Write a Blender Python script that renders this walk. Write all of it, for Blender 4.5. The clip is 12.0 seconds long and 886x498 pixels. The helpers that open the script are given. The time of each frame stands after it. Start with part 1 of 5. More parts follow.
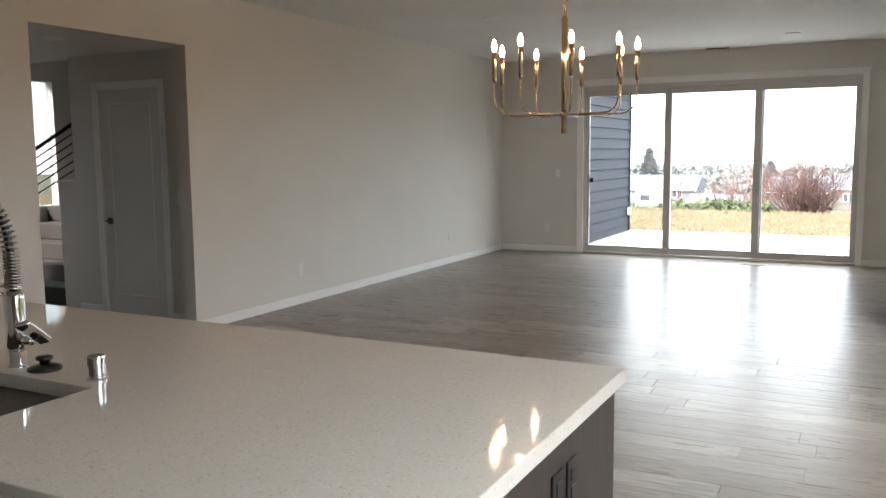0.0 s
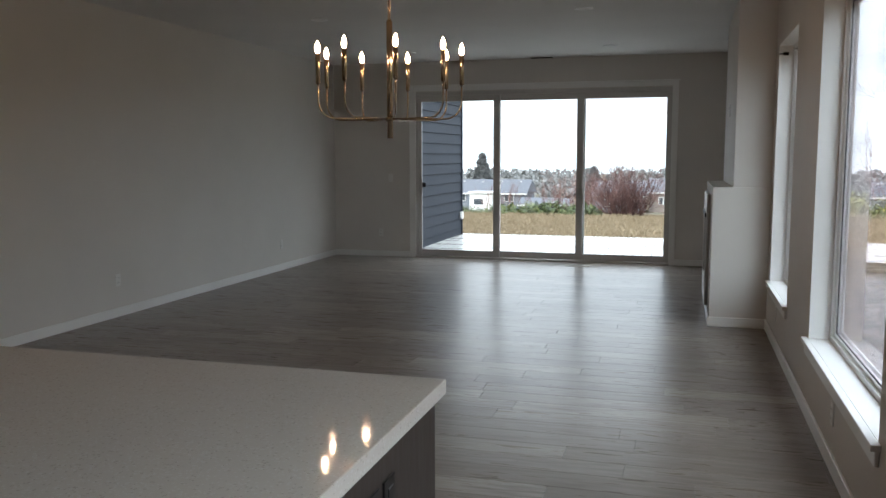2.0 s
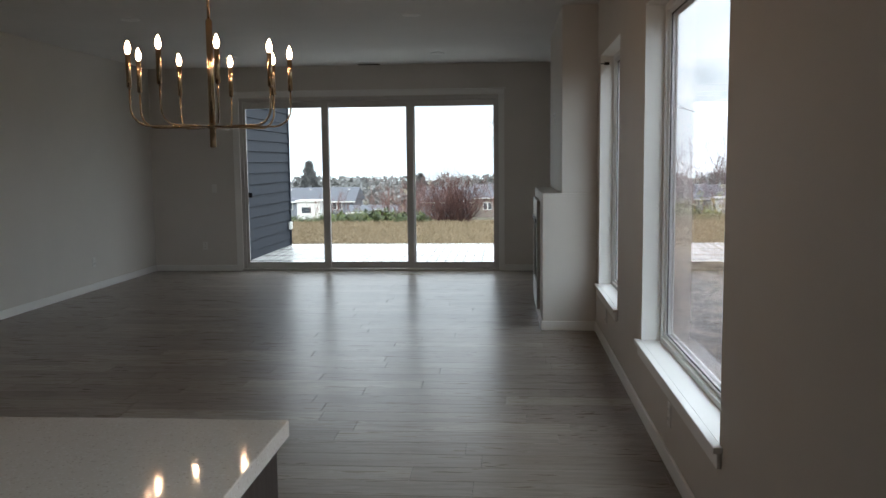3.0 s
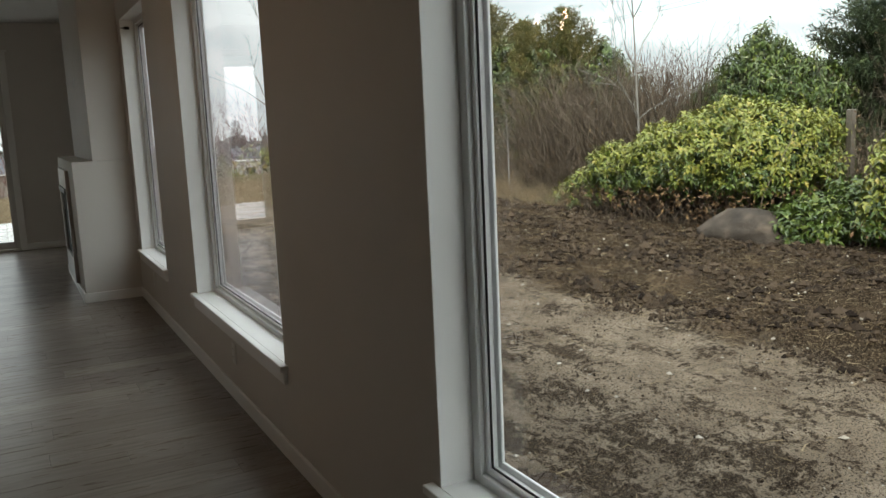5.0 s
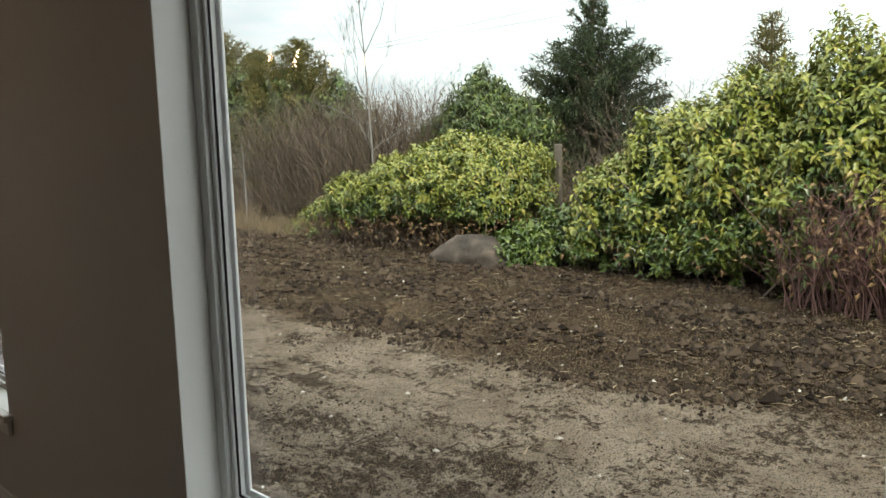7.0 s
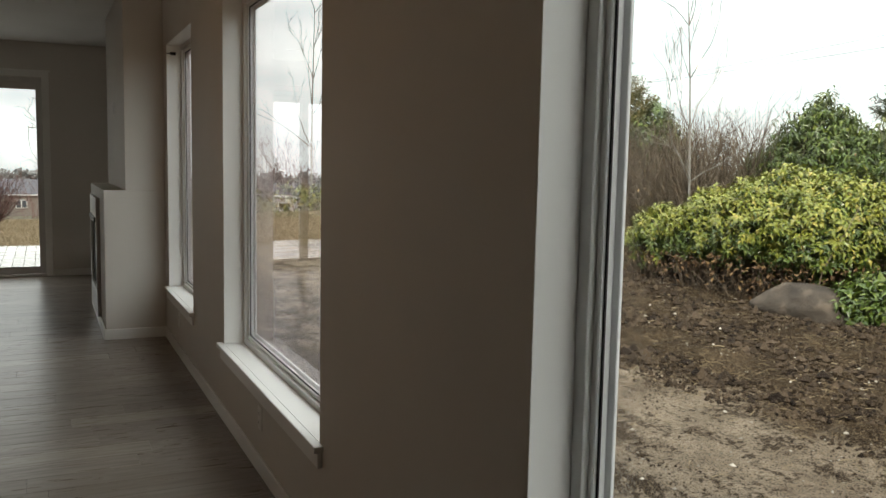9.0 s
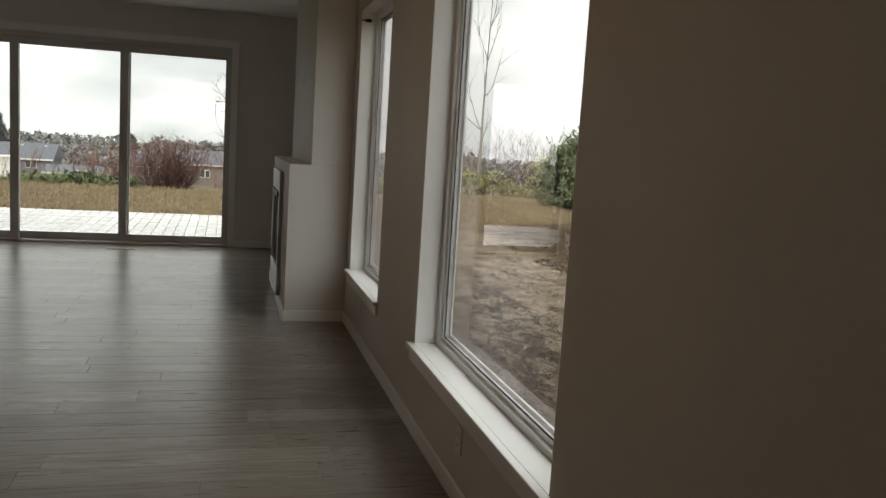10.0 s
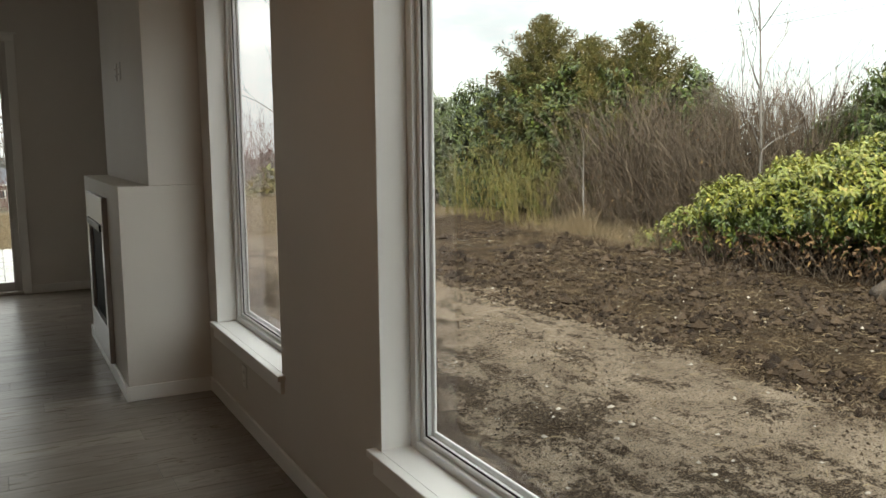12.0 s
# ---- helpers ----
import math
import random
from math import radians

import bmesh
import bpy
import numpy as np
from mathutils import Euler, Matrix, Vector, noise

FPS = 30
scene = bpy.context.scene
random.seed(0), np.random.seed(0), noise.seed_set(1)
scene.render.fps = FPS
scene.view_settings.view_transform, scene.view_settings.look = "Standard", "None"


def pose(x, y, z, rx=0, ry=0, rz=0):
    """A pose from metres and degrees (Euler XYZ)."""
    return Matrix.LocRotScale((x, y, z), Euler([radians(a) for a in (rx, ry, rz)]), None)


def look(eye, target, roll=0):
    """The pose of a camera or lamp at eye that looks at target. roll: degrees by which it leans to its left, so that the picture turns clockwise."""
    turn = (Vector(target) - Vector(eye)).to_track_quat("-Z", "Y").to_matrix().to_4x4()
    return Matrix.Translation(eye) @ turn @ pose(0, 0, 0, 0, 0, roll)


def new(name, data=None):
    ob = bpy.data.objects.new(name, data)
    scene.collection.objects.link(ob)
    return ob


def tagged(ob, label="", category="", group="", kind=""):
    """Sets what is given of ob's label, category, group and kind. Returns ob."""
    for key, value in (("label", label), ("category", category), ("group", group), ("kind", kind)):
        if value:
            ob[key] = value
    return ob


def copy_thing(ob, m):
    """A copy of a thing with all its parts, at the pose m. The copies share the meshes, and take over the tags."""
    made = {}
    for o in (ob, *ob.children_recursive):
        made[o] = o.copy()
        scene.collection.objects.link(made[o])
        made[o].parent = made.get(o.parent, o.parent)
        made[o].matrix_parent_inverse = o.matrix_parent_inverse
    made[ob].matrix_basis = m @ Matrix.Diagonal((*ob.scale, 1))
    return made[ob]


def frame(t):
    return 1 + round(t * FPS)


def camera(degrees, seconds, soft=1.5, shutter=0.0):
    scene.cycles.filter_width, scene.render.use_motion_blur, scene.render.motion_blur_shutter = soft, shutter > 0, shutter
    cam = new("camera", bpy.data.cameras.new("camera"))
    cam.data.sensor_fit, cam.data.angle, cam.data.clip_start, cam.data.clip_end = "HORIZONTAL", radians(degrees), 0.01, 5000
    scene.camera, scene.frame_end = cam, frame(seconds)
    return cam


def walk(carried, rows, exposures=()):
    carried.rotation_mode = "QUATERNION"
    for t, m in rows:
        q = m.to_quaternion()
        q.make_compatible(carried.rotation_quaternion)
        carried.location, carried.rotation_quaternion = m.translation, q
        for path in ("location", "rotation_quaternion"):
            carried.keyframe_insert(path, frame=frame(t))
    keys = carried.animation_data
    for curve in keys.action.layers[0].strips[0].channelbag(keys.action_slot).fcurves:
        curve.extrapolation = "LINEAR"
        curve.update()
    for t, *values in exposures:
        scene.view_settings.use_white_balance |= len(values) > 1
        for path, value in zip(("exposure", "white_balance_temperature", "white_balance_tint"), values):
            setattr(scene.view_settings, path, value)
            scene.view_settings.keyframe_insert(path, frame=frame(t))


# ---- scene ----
cam = camera(55.7, 12.0)
PATH = [
    (0, (0.061, 0.356, 1.485), (-0.844, 2.124, 1.256), -0.5),
    (0.5, (0.078, 0.338, 1.495), (-0.689, 2.171, 1.27), -0.7),
    (1, (0.081, 0.365, 1.492), (-0.589, 2.237, 1.274), -0.9),
    (1.5, (0.082, 0.386, 1.49), (-0.503, 2.286, 1.271), -0.4),
    (2, (0.078, 0.47, 1.487), (-0.47, 2.381, 1.266), -0.1),
    (2.5, (0.074, 0.588, 1.489), (-0.421, 2.514, 1.276), 0.2),
    (3, (-0.001, 0.669, 1.497), (-0.151, 2.653, 1.291), -0.6),
    (3.2, (-0.055, 0.734, 1.495), (-0.051, 2.723, 1.291), -0.8),
    (5, (-0.201, 0.316, 1.478), (0.707, 2.069, 1.162), -2.5),
    (5.5, (-0.281, 0.281, 1.471), (0.899, 1.862, 1.143), -2.6),
    (6, (-0.308, 0.231, 1.476), (1.029, 1.684, 1.16), -2.3),
    (6.5, (-0.324, 0.157, 1.514), (1.102, 1.528, 1.222), -1.9),
    (8.5, (-0.123, 0.559, 1.525), (0.955, 2.235, 1.352), 0.5),
    (9, (-0.114, 0.849, 1.486), (0.744, 2.644, 1.282), 1.2),
    (9.5, (-0.051, 1.193, 1.478), (0.558, 3.082, 1.236), 2.8),
    (10, (-0.157, 1.59, 1.449), (0.353, 3.507, 1.197), 3.6),
    (10.5, (-0.165, 1.993, 1.456), (0.472, 3.872, 1.198), 2.3),
    (11, (-0.169, 2.442, 1.461), (0.562, 4.288, 1.215), 1.7),
    (11.5, (-0.242, 2.801, 1.453), (0.594, 4.601, 1.209), 0.8),
    (12, (-0.27, 3.153, 1.459), (0.662, 4.903, 1.2), -0.5),
]

# exposure follows the phone camera between the dim room and the bright garden
EXPOSURES = [(0.0, 1.7, 6900, 21), (0.7, 0.95, 6700, 20), (1.5, 0.45, 6500, 20), (2.5, 0.35, 6500, 19), (3.0, 0.1, 6600, 19), (5.0, -0.4, 7200, 17), (6.5, -0.25, 7300, 17),
             (8.5, -0.85, 7500, 16), (9.0, -0.3, 7600, 19), (9.5, -0.3, 7700, 20), (10.5, -0.5, 7700, 20), (11.5, -0.45, 7700, 19), (12.0, -0.2, 7700, 19)]
walk(cam, [(t, look(eye, target, roll)) for t, eye, target, roll in PATH], EXPOSURES)

# ---- daylight: a bright overcast sky with broken cloud ----
SUN_ELEV, SUN_AZ = radians(36), radians(212)
world = bpy.data.worlds.new("overcast")
scene.world = world
world.use_nodes = True
wn, wl = world.node_tree.nodes, world.node_tree.links
wn.clear()
w_out = wn.new("ShaderNodeOutputWorld")
w_bg = wn.new("ShaderNodeBackground")
w_sky = wn.new("ShaderNodeTexSky")
w_sky.sky_type = "NISHITA"
w_sky.sun_disc = False
w_sky.sun_elevation, w_sky.sun_rotation = SUN_ELEV, SUN_AZ
w_sky.air_density, w_sky.dust_density, w_sky.ozone_density = 1.0, 4.0, 1.0
w_co = wn.new("ShaderNodeTexCoord")
w_map = wn.new("ShaderNodeMapping")
w_map.inputs["Scale"].default_value = (1.0, 1.0, 3.2)
w_noise = wn.new("ShaderNodeTexNoise")
w_noise.inputs["Scale"].default_value = 2.6
w_noise.inputs["Detail"].default_value = 6
w_noise.inputs["Roughness"].default_value = 0.55
w_ramp = wn.new("ShaderNodeValToRGB")
w_ramp.color_ramp.elements[0].position, w_ramp.color_ramp.elements[0].color = 0.34, (18.5, 20.6, 23.0, 1)
w_ramp.color_ramp.elements[1].position, w_ramp.color_ramp.elements[1].color = 0.60, (36.5, 38.6, 41.0, 1)
w_mix = wn.new("ShaderNodeMix")
w_mix.data_type = "RGBA"
w_mix.inputs["Factor"].default_value = 0.85
wl.new(w_co.outputs["Generated"], w_map.inputs["Vector"])
wl.new(w_map.outputs["Vector"], w_noise.inputs["Vector"])
wl.new(w_noise.outputs["Fac"], w_ramp.inputs["Fac"])
wl.new(w_sky.outputs["Color"], w_mix.inputs["A"])
wl.new(w_ramp.outputs["Color"], w_mix.inputs["B"])
# an overcast sky is dimmer towards the horizon than overhead
w_sep = wn.new("ShaderNodeSeparateXYZ")
w_rise = wn.new("ShaderNodeMapRange")
for k, v in zip(("From Min", "From Max", "To Min", "To Max"), (0.0, 0.75, 0.56, 1.35)):
    w_rise.inputs[k].default_value = v
w_dim = wn.new("ShaderNodeVectorMath")
w_dim.operation = "SCALE"
wl.new(w_co.outputs["Generated"], w_sep.inputs[0])
wl.new(w_sep.outputs["Z"], w_rise.inputs["Value"])
wl.new(w_mix.outputs["Result"], w_dim.inputs[0])
wl.new(w_rise.outputs["Result"], w_dim.inputs["Scale"])
wl.new(w_dim.outputs["Vector"], w_bg.inputs["Color"])
wl.new(w_bg.outputs["Background"], w_out.inputs["Surface"])
w_bg.inputs["Strength"].default_value = 0.10

sun = new("sun", bpy.data.lights.new("sun", "SUN"))
sun.data.energy, sun.data.angle, sun.data.color = 3.0, radians(9), (1.0, 0.95, 0.88)
sun.matrix_basis = look((0, 0, 30), (-6 * math.sin(SUN_AZ), -6 * math.cos(SUN_AZ), 30 - 6 * math.tan(SUN_ELEV)))

# ---- materials ----
class Mat:
    """A node material with a Principled surface and short helpers."""
    def __init__(self, name, colour=(0.5, 0.5, 0.5), rough=0.5, metal=0.0, spec=0.5):
        self.m = bpy.data.materials.new(name)
        self.m.use_nodes = True
        self.n, self.l = self.m.node_tree.nodes, self.m.node_tree.links
        self.p = self.n["Principled BSDF"]
        self.p.inputs["Base Color"].default_value = (*colour, 1)
        self.p.inputs["Roughness"].default_value = rough
        self.p.inputs["Metallic"].default_value = metal
        self.p.inputs["Specular IOR Level"].default_value = spec
        self.co = None

    def coord(self, scale=(1, 1, 1), kind="Object"):
        co, mp = self.n.new("ShaderNodeTexCoord"), self.n.new("ShaderNodeMapping")
        mp.inputs["Scale"].default_value = scale
        self.l.new(co.outputs[kind], mp.inputs["Vector"])
        return mp.outputs["Vector"]

    def noise(self, scale, detail=4, rough=0.55, stretch=(1, 1, 1), vec=None):
        t = self.n.new("ShaderNodeTexNoise")
        t.inputs["Scale"].default_value, t.inputs["Detail"].default_value, t.inputs["Roughness"].default_value = scale, detail, rough
        self.l.new(vec if vec is not None else self.coord(stretch), t.inputs["Vector"])
        return t.outputs["Fac"]

    def voronoi(self, scale, out="Distance", vec=None):
        t = self.n.new("ShaderNodeTexVoronoi")
        t.inputs["Scale"].default_value = scale
        self.l.new(vec if vec is not None else self.coord(), t.inputs["Vector"])
        return t.outputs[out]

    def ramp(self, fac, stops):
        r = self.n.new("ShaderNodeValToRGB")
        while len(r.color_ramp.elements) < len(stops):
            r.color_ramp.elements.new(0.5)
        for e, (pos, c) in zip(r.color_ramp.elements, stops):
            e.position, e.color = pos, (*c, 1)
        self.l.new(fac, r.inputs["Fac"])
        return r.outputs["Color"]

    def span(self, fac, a, b, lo=0.0, hi=1.0):
        r = self.n.new("ShaderNodeMapRange")
        for k, v in zip(("From Min", "From Max", "To Min", "To Max"), (a, b, lo, hi)):
            r.inputs[k].default_value = v
        self.l.new(fac, r.inputs["Value"])
        return r.outputs["Result"]

    def mix(self, fac, a, b, mode="MIX"):
        x = self.n.new("ShaderNodeMix")
        x.data_type, x.blend_type = "RGBA", mode
        for key, v in (("Factor", fac), ("A", a), ("B", b)):
            sock = [s for s in x.inputs if s.name == key and (s.type == "RGBA" or key == "Factor" and s.type == "VALUE")][0]
            if isinstance(v, (tuple, list)):
                sock.default_value = (*v, 1)
            elif isinstance(v, (int, float)):
                sock.default_value = v
            else:
                self.l.new(v, sock)
        return [s for s in x.outputs if s.type == "RGBA"][0]

    def math(self, op, a, b=0.0):
        x = self.n.new("ShaderNodeMath")
        x.operation = op
        for i, v in enumerate((a, b)):
            if isinstance(v, (int, float)):
                x.inputs[i].default_value = v
            else:
                self.l.new(v, x.inputs[i])
        return x.outputs[0]

    def colour(self, sock):
        self.l.new(sock, self.p.inputs["Base Color"])
        return self

    def rough(self, sock):
        self.l.new(sock, self.p.inputs["Roughness"])
        return self

    def bump(self, sock, strength=0.2, dist=0.01):
        b = self.n.new("ShaderNodeBump")
        b.inputs["Strength"].default_value, b.inputs["Distance"].default_value = strength, dist
        self.l.new(sock, b.inputs["Height"])
        self.l.new(b.outputs["Normal"], self.p.inputs["Normal"])
        return self

    def random(self):
        return self.n.new("ShaderNodeObjectInfo").outputs["Random"]

    def island(self):
        return self.n.new("ShaderNodeNewGeometry").outputs["Random Per Island"]

    def place(self):
        return self.n.new("ShaderNodeNewGeometry").outputs["Position"]


def paint(name, c, rough=0.55, peel=0.12):
    k = Mat(name, c, rough, spec=0.35)
    dark = tuple(v * 0.93 for v in c)
    k.colour(k.mix(k.span(k.noise(0.9, 3), 0.3, 0.7), c, dark))
    k.rough(k.span(k.noise(3.0, 3), 0.3, 0.7, rough - 0.05, rough + 0.06))
    k.bump(k.noise(190, 2), peel, 0.002)
    return k.m


wall_paint = paint("wall_paint", (0.70, 0.672, 0.632), 0.6, 0.16)
ceiling_paint = paint("ceiling_paint", (0.74, 0.73, 0.71), 0.75, 0.25)
trim_paint = paint("trim_paint", (0.86, 0.86, 0.84), 0.35, 0.03)
door_paint = paint("door_paint", (0.74, 0.73, 0.71), 0.4, 0.03)
vinyl = paint("white_vinyl", (0.78, 0.79, 0.78), 0.35, 0.02)
slider_vinyl = paint("slider_vinyl", (0.60, 0.58, 0.56), 0.4, 0.02)
plate_plastic = paint("plate_plastic", (0.78, 0.77, 0.74), 0.35, 0.0)


def plank_material():
    k = Mat("floor_planks", rough=0.42, spec=0.40)
    co = k.coord((0.6, 7.0, 7.0))
    off = k.n.new("ShaderNodeVectorMath")
    off.operation = "ADD"
    shift = k.n.new("ShaderNodeCombineXYZ")
    r = k.random()
    for i, mul in enumerate((37.0, 11.0, 5.0)):
        k.l.new(k.math("MULTIPLY", r, mul), shift.inputs[i])
    k.l.new(co, off.inputs[0])
    k.l.new(shift.outputs[0], off.inputs[1])
    v = off.outputs[0]
    grain = k.noise(5.0, 8, 0.62, vec=v)
    wide = k.noise(1.1, 3, 0.5, vec=v)
    base = k.ramp(r, [(0.0, (0.20, 0.166, 0.14)), (0.4, (0.25, 0.213, 0.183)), (0.8, (0.285, 0.247, 0.213)), (1.0, (0.38, 0.337, 0.297))])
    c = k.mix(k.span(grain, 0.35, 0.72), base, (0.145, 0.118, 0.097))
    c = k.mix(k.span(wide, 0.55, 0.85, 0.0, 0.45), c, (0.35, 0.31, 0.275))
    k.colour(c)
    k.rough(k.span(grain, 0.3, 0.75, 0.25, 0.37))
    k.bump(grain, 0.12, 0.002)
    return k.m


floor_planks = plank_material()
joint = Mat("plank_joint", (0.06, 0.052, 0.045), 0.8).m


def quartz_material():
    k = Mat("quartz", rough=0.16, spec=0.5)
    fleck = k.voronoi(230, "Color")
    sep = k.n.new("ShaderNodeSeparateColor")
    k.l.new(fleck, sep.inputs[0])
    c = k.mix(k.span(sep.outputs[0], 0.86, 0.9), (0.73, 0.68, 0.615), (0.78, 0.745, 0.695))
    c = k.mix(k.span(sep.outputs[1], 0.95, 0.97), c, (0.60, 0.545, 0.48))
    c = k.mix(k.span(k.noise(2.2, 4), 0.45, 0.8, 0.0, 0.35), c, (0.68, 0.645, 0.59))
    k.colour(c)
    k.rough(k.span(k.noise(6, 4), 0.3, 0.75, 0.03, 0.08))
    return k.m


quartz = quartz_material()


def stained_wood(name, a, b, stretch):
    k = Mat(name, a, 0.45)
    g = k.noise(6.0, 7, 0.65, stretch)
    k.colour(k.mix(k.span(g, 0.3, 0.7), a, b))
    k.rough(k.span(g, 0.3, 0.7, 0.38, 0.55))
    k.bump(g, 0.15, 0.002)
    return k.m


cabinet_wood = stained_wood("cabinet_wood", (0.030, 0.024, 0.020), (0.062, 0.050, 0.042), (9, 9, 0.8))


def metal(name, c, rough, brushed=None):
    k = Mat(name, c, rough, 1.0)
    if brushed:
        g = k.noise(40, 4, 0.6, brushed)
        k.rough(k.span(g, 0.3, 0.7, rough - 0.06, rough + 0.1))
    else:
        k.rough(k.span(k.noise(20, 3), 0.3, 0.7, rough - 0.02, rough + 0.05))
    return k.m


chrome = metal("chrome", (0.82, 0.82, 0.83), 0.08)
nickel = metal("satin_nickel", (0.55, 0.53, 0.50), 0.3)
dark_nickel = metal("dark_nickel", (0.20, 0.19, 0.185), 0.25)
steel = metal("brushed_steel", (0.48, 0.47, 0.46), 0.34, (1, 1, 14))
brass = metal("polished_brass", (0.46, 0.34, 0.22), 0.13)
black_metal = Mat("black_metal", (0.012, 0.012, 0.013), 0.4, 0.6).m
black_plastic = Mat("black_plastic", (0.012, 0.012, 0.012), 0.35).m
dark_slot = Mat("dark_slot", (0.01, 0.01, 0.01), 0.7).m
soot = Mat("firebox_black", (0.008, 0.008, 0.008), 0.6).m


def glow(name, c, strength):
    k = Mat(name, c, 0.3)
    k.p.inputs["Emission Color"].default_value = (*c, 1)
    k.p.inputs["Emission Strength"].default_value = strength
    return k.m


filament = glow("lit_bulb", (1.0, 0.66, 0.38), 80.0)


def glass_material(name, tint, gloss_tint=(1, 1, 1), face_on=0.05):
    k = Mat(name)
    k.n.remove(k.p)
    clear, gloss, mix, lw = (k.n.new(s) for s in ("ShaderNodeBsdfTransparent", "ShaderNodeBsdfGlossy", "ShaderNodeMixShader", "ShaderNodeLayerWeight"))
    clear.inputs["Color"].default_value = (*tint, 1)
    gloss.inputs["Color"].default_value, gloss.inputs["Roughness"].default_value = (*gloss_tint, 1), 0.0
    lw.inputs["Blend"].default_value = 0.5
    k.l.new(k.span(k.math("POWER", lw.outputs["Facing"], 5.0), 0.0, 1.0, face_on, 1.0), mix.inputs[0])
    k.l.new(clear.outputs[0], mix.inputs[1])
    k.l.new(gloss.outputs[0], mix.inputs[2])
    k.l.new(mix.outputs[0], k.n["Material Output"].inputs["Surface"])
    return k.m


window_glass = glass_material("window_glass", (0.925, 0.985, 0.97), (1.0, 0.89, 0.95), 0.012)
# grey tint put in to dim the hall window and its reflection
hall_glass = glass_material("dimming_glass", (0.5, 0.55, 0.55), (1, 1, 1), 0.05)
fire_glass = Mat("fireplace_glass", (0.005, 0.005, 0.005), 0.65, spec=0.05).m


def siding_material():
    k = Mat("siding", (0.055, 0.068, 0.088), 0.7, spec=0.2)
    g = k.noise(8, 6, 0.6, (10, 1.2, 10))
    k.colour(k.mix(k.span(k.noise(1.2, 3), 0.3, 0.7), (0.019, 0.023, 0.032), (0.027, 0.033, 0.044)))
    k.bump(g, 0.25, 0.003)
    return k.m


siding = siding_material()


def deck_material():
    k = Mat("wet_deck", (0.4, 0.39, 0.37), 0.3)
    g = k.noise(6, 6, 0.6, (9, 0.7, 9))
    base = k.mix(k.random(), (0.42, 0.41, 0.39), (0.54, 0.53, 0.51))
    k.colour(k.mix(k.span(g, 0.35, 0.7), base, (0.33, 0.32, 0.30)))
    k.rough(k.span(k.noise(1.4, 4), 0.35, 0.65, 0.12, 0.42))
    k.bump(g, 0.15, 0.003)
    return k.m


deck_wood = deck_material()
carpet = Mat("stair_carpet", (0.055, 0.050, 0.046), 0.95)
carpet.bump(carpet.noise(250, 2), 0.6, 0.006)
carpet = carpet.m

# ---- building helpers ----
def finish(bm, name, mat, smooth=False):
    me = bpy.data.meshes.new(name)
    bm.normal_update()
    bm.to_mesh(me)
    bm.free()
    me.materials.append(mat)
    if smooth:
        me.polygons.foreach_set("use_smooth", [True] * len(me.polygons))
    return me


def part(name, bm, material, parent=None, label="", smooth=False, at=None):
    ob = new(name, finish(bm, name, material, smooth))
    if parent is not None:
        ob.parent = parent
    if at is not None:
        ob.matrix_basis = at
    if label:
        ob["label"] = label
    return ob


def thing(name, at, label, category, group="", kind=""):
    """An empty at a thing's base, to parent its parts."""
    ob = new(name)
    ob.empty_display_size = 0.05
    ob.matrix_basis = at
    return tagged(ob, label, category, group, kind)


def box(bm, x0, y0, z0, x1, y1, z1, bevel=0.0, seg=2):
    got = bmesh.ops.create_cube(bm, size=1)["verts"]
    bmesh.ops.transform(bm, verts=got, matrix=Matrix.Translation(((x0 + x1) / 2, (y0 + y1) / 2, (z0 + z1) / 2)) @ Matrix.Diagonal((abs(x1 - x0), abs(y1 - y0), abs(z1 - z0), 1)))
    if bevel:
        edges = {e for v in got for e in v.link_edges}
        bmesh.ops.bevel(bm, geom=list(edges), offset=bevel, segments=seg, profile=0.5, affect="EDGES", clamp_overlap=True)
    return bm


def boxed(*args, **kw):
    return box(bmesh.new(), *args, **kw)


def lathe(bm, profile, segs=24, m=Matrix()):
    """A turned body from (radius, height) pairs, closed at both ends."""
    rings = []
    for r, z in profile:
        rings.append([bm.verts.new(m @ Vector((r * math.cos(2 * math.pi * i / segs), r * math.sin(2 * math.pi * i / segs), z))) for i in range(segs)])
    for a, b in zip(rings, rings[1:]):
        for i in range(segs):
            bm.faces.new((a[i], a[(i + 1) % segs], b[(i + 1) % segs], b[i]))
    bm.faces.new(rings[0][::-1])
    bm.faces.new(rings[-1])
    return bm


def tube(bm, pts, radii, segs=8):
    """A round tube along points; radii: one number or one for each point."""
    pts = [Vector(p) for p in pts]
    if isinstance(radii, (int, float)):
        radii = [radii] * len(pts)
    side = None
    rings = []
    for i, p in enumerate(pts):
        d = (pts[min(i + 1, len(pts) - 1)] - pts[max(i - 1, 0)]).normalized()
        if side is None:
            side = d.orthogonal().normalized()
        side = (side - d * side.dot(d)).normalized()
        up = d.cross(side)
        rings.append([bm.verts.new(p + radii[i] * (math.cos(2 * math.pi * k / segs) * side + math.sin(2 * math.pi * k / segs) * up)) for k in range(segs)])
    for a, b in zip(rings, rings[1:]):
        for k in range(segs):
            bm.faces.new((a[k], a[(k + 1) % segs], b[(k + 1) % segs], b[k]))
    bm.faces.new(rings[0][::-1])
    bm.faces.new(rings[-1])
    return bm


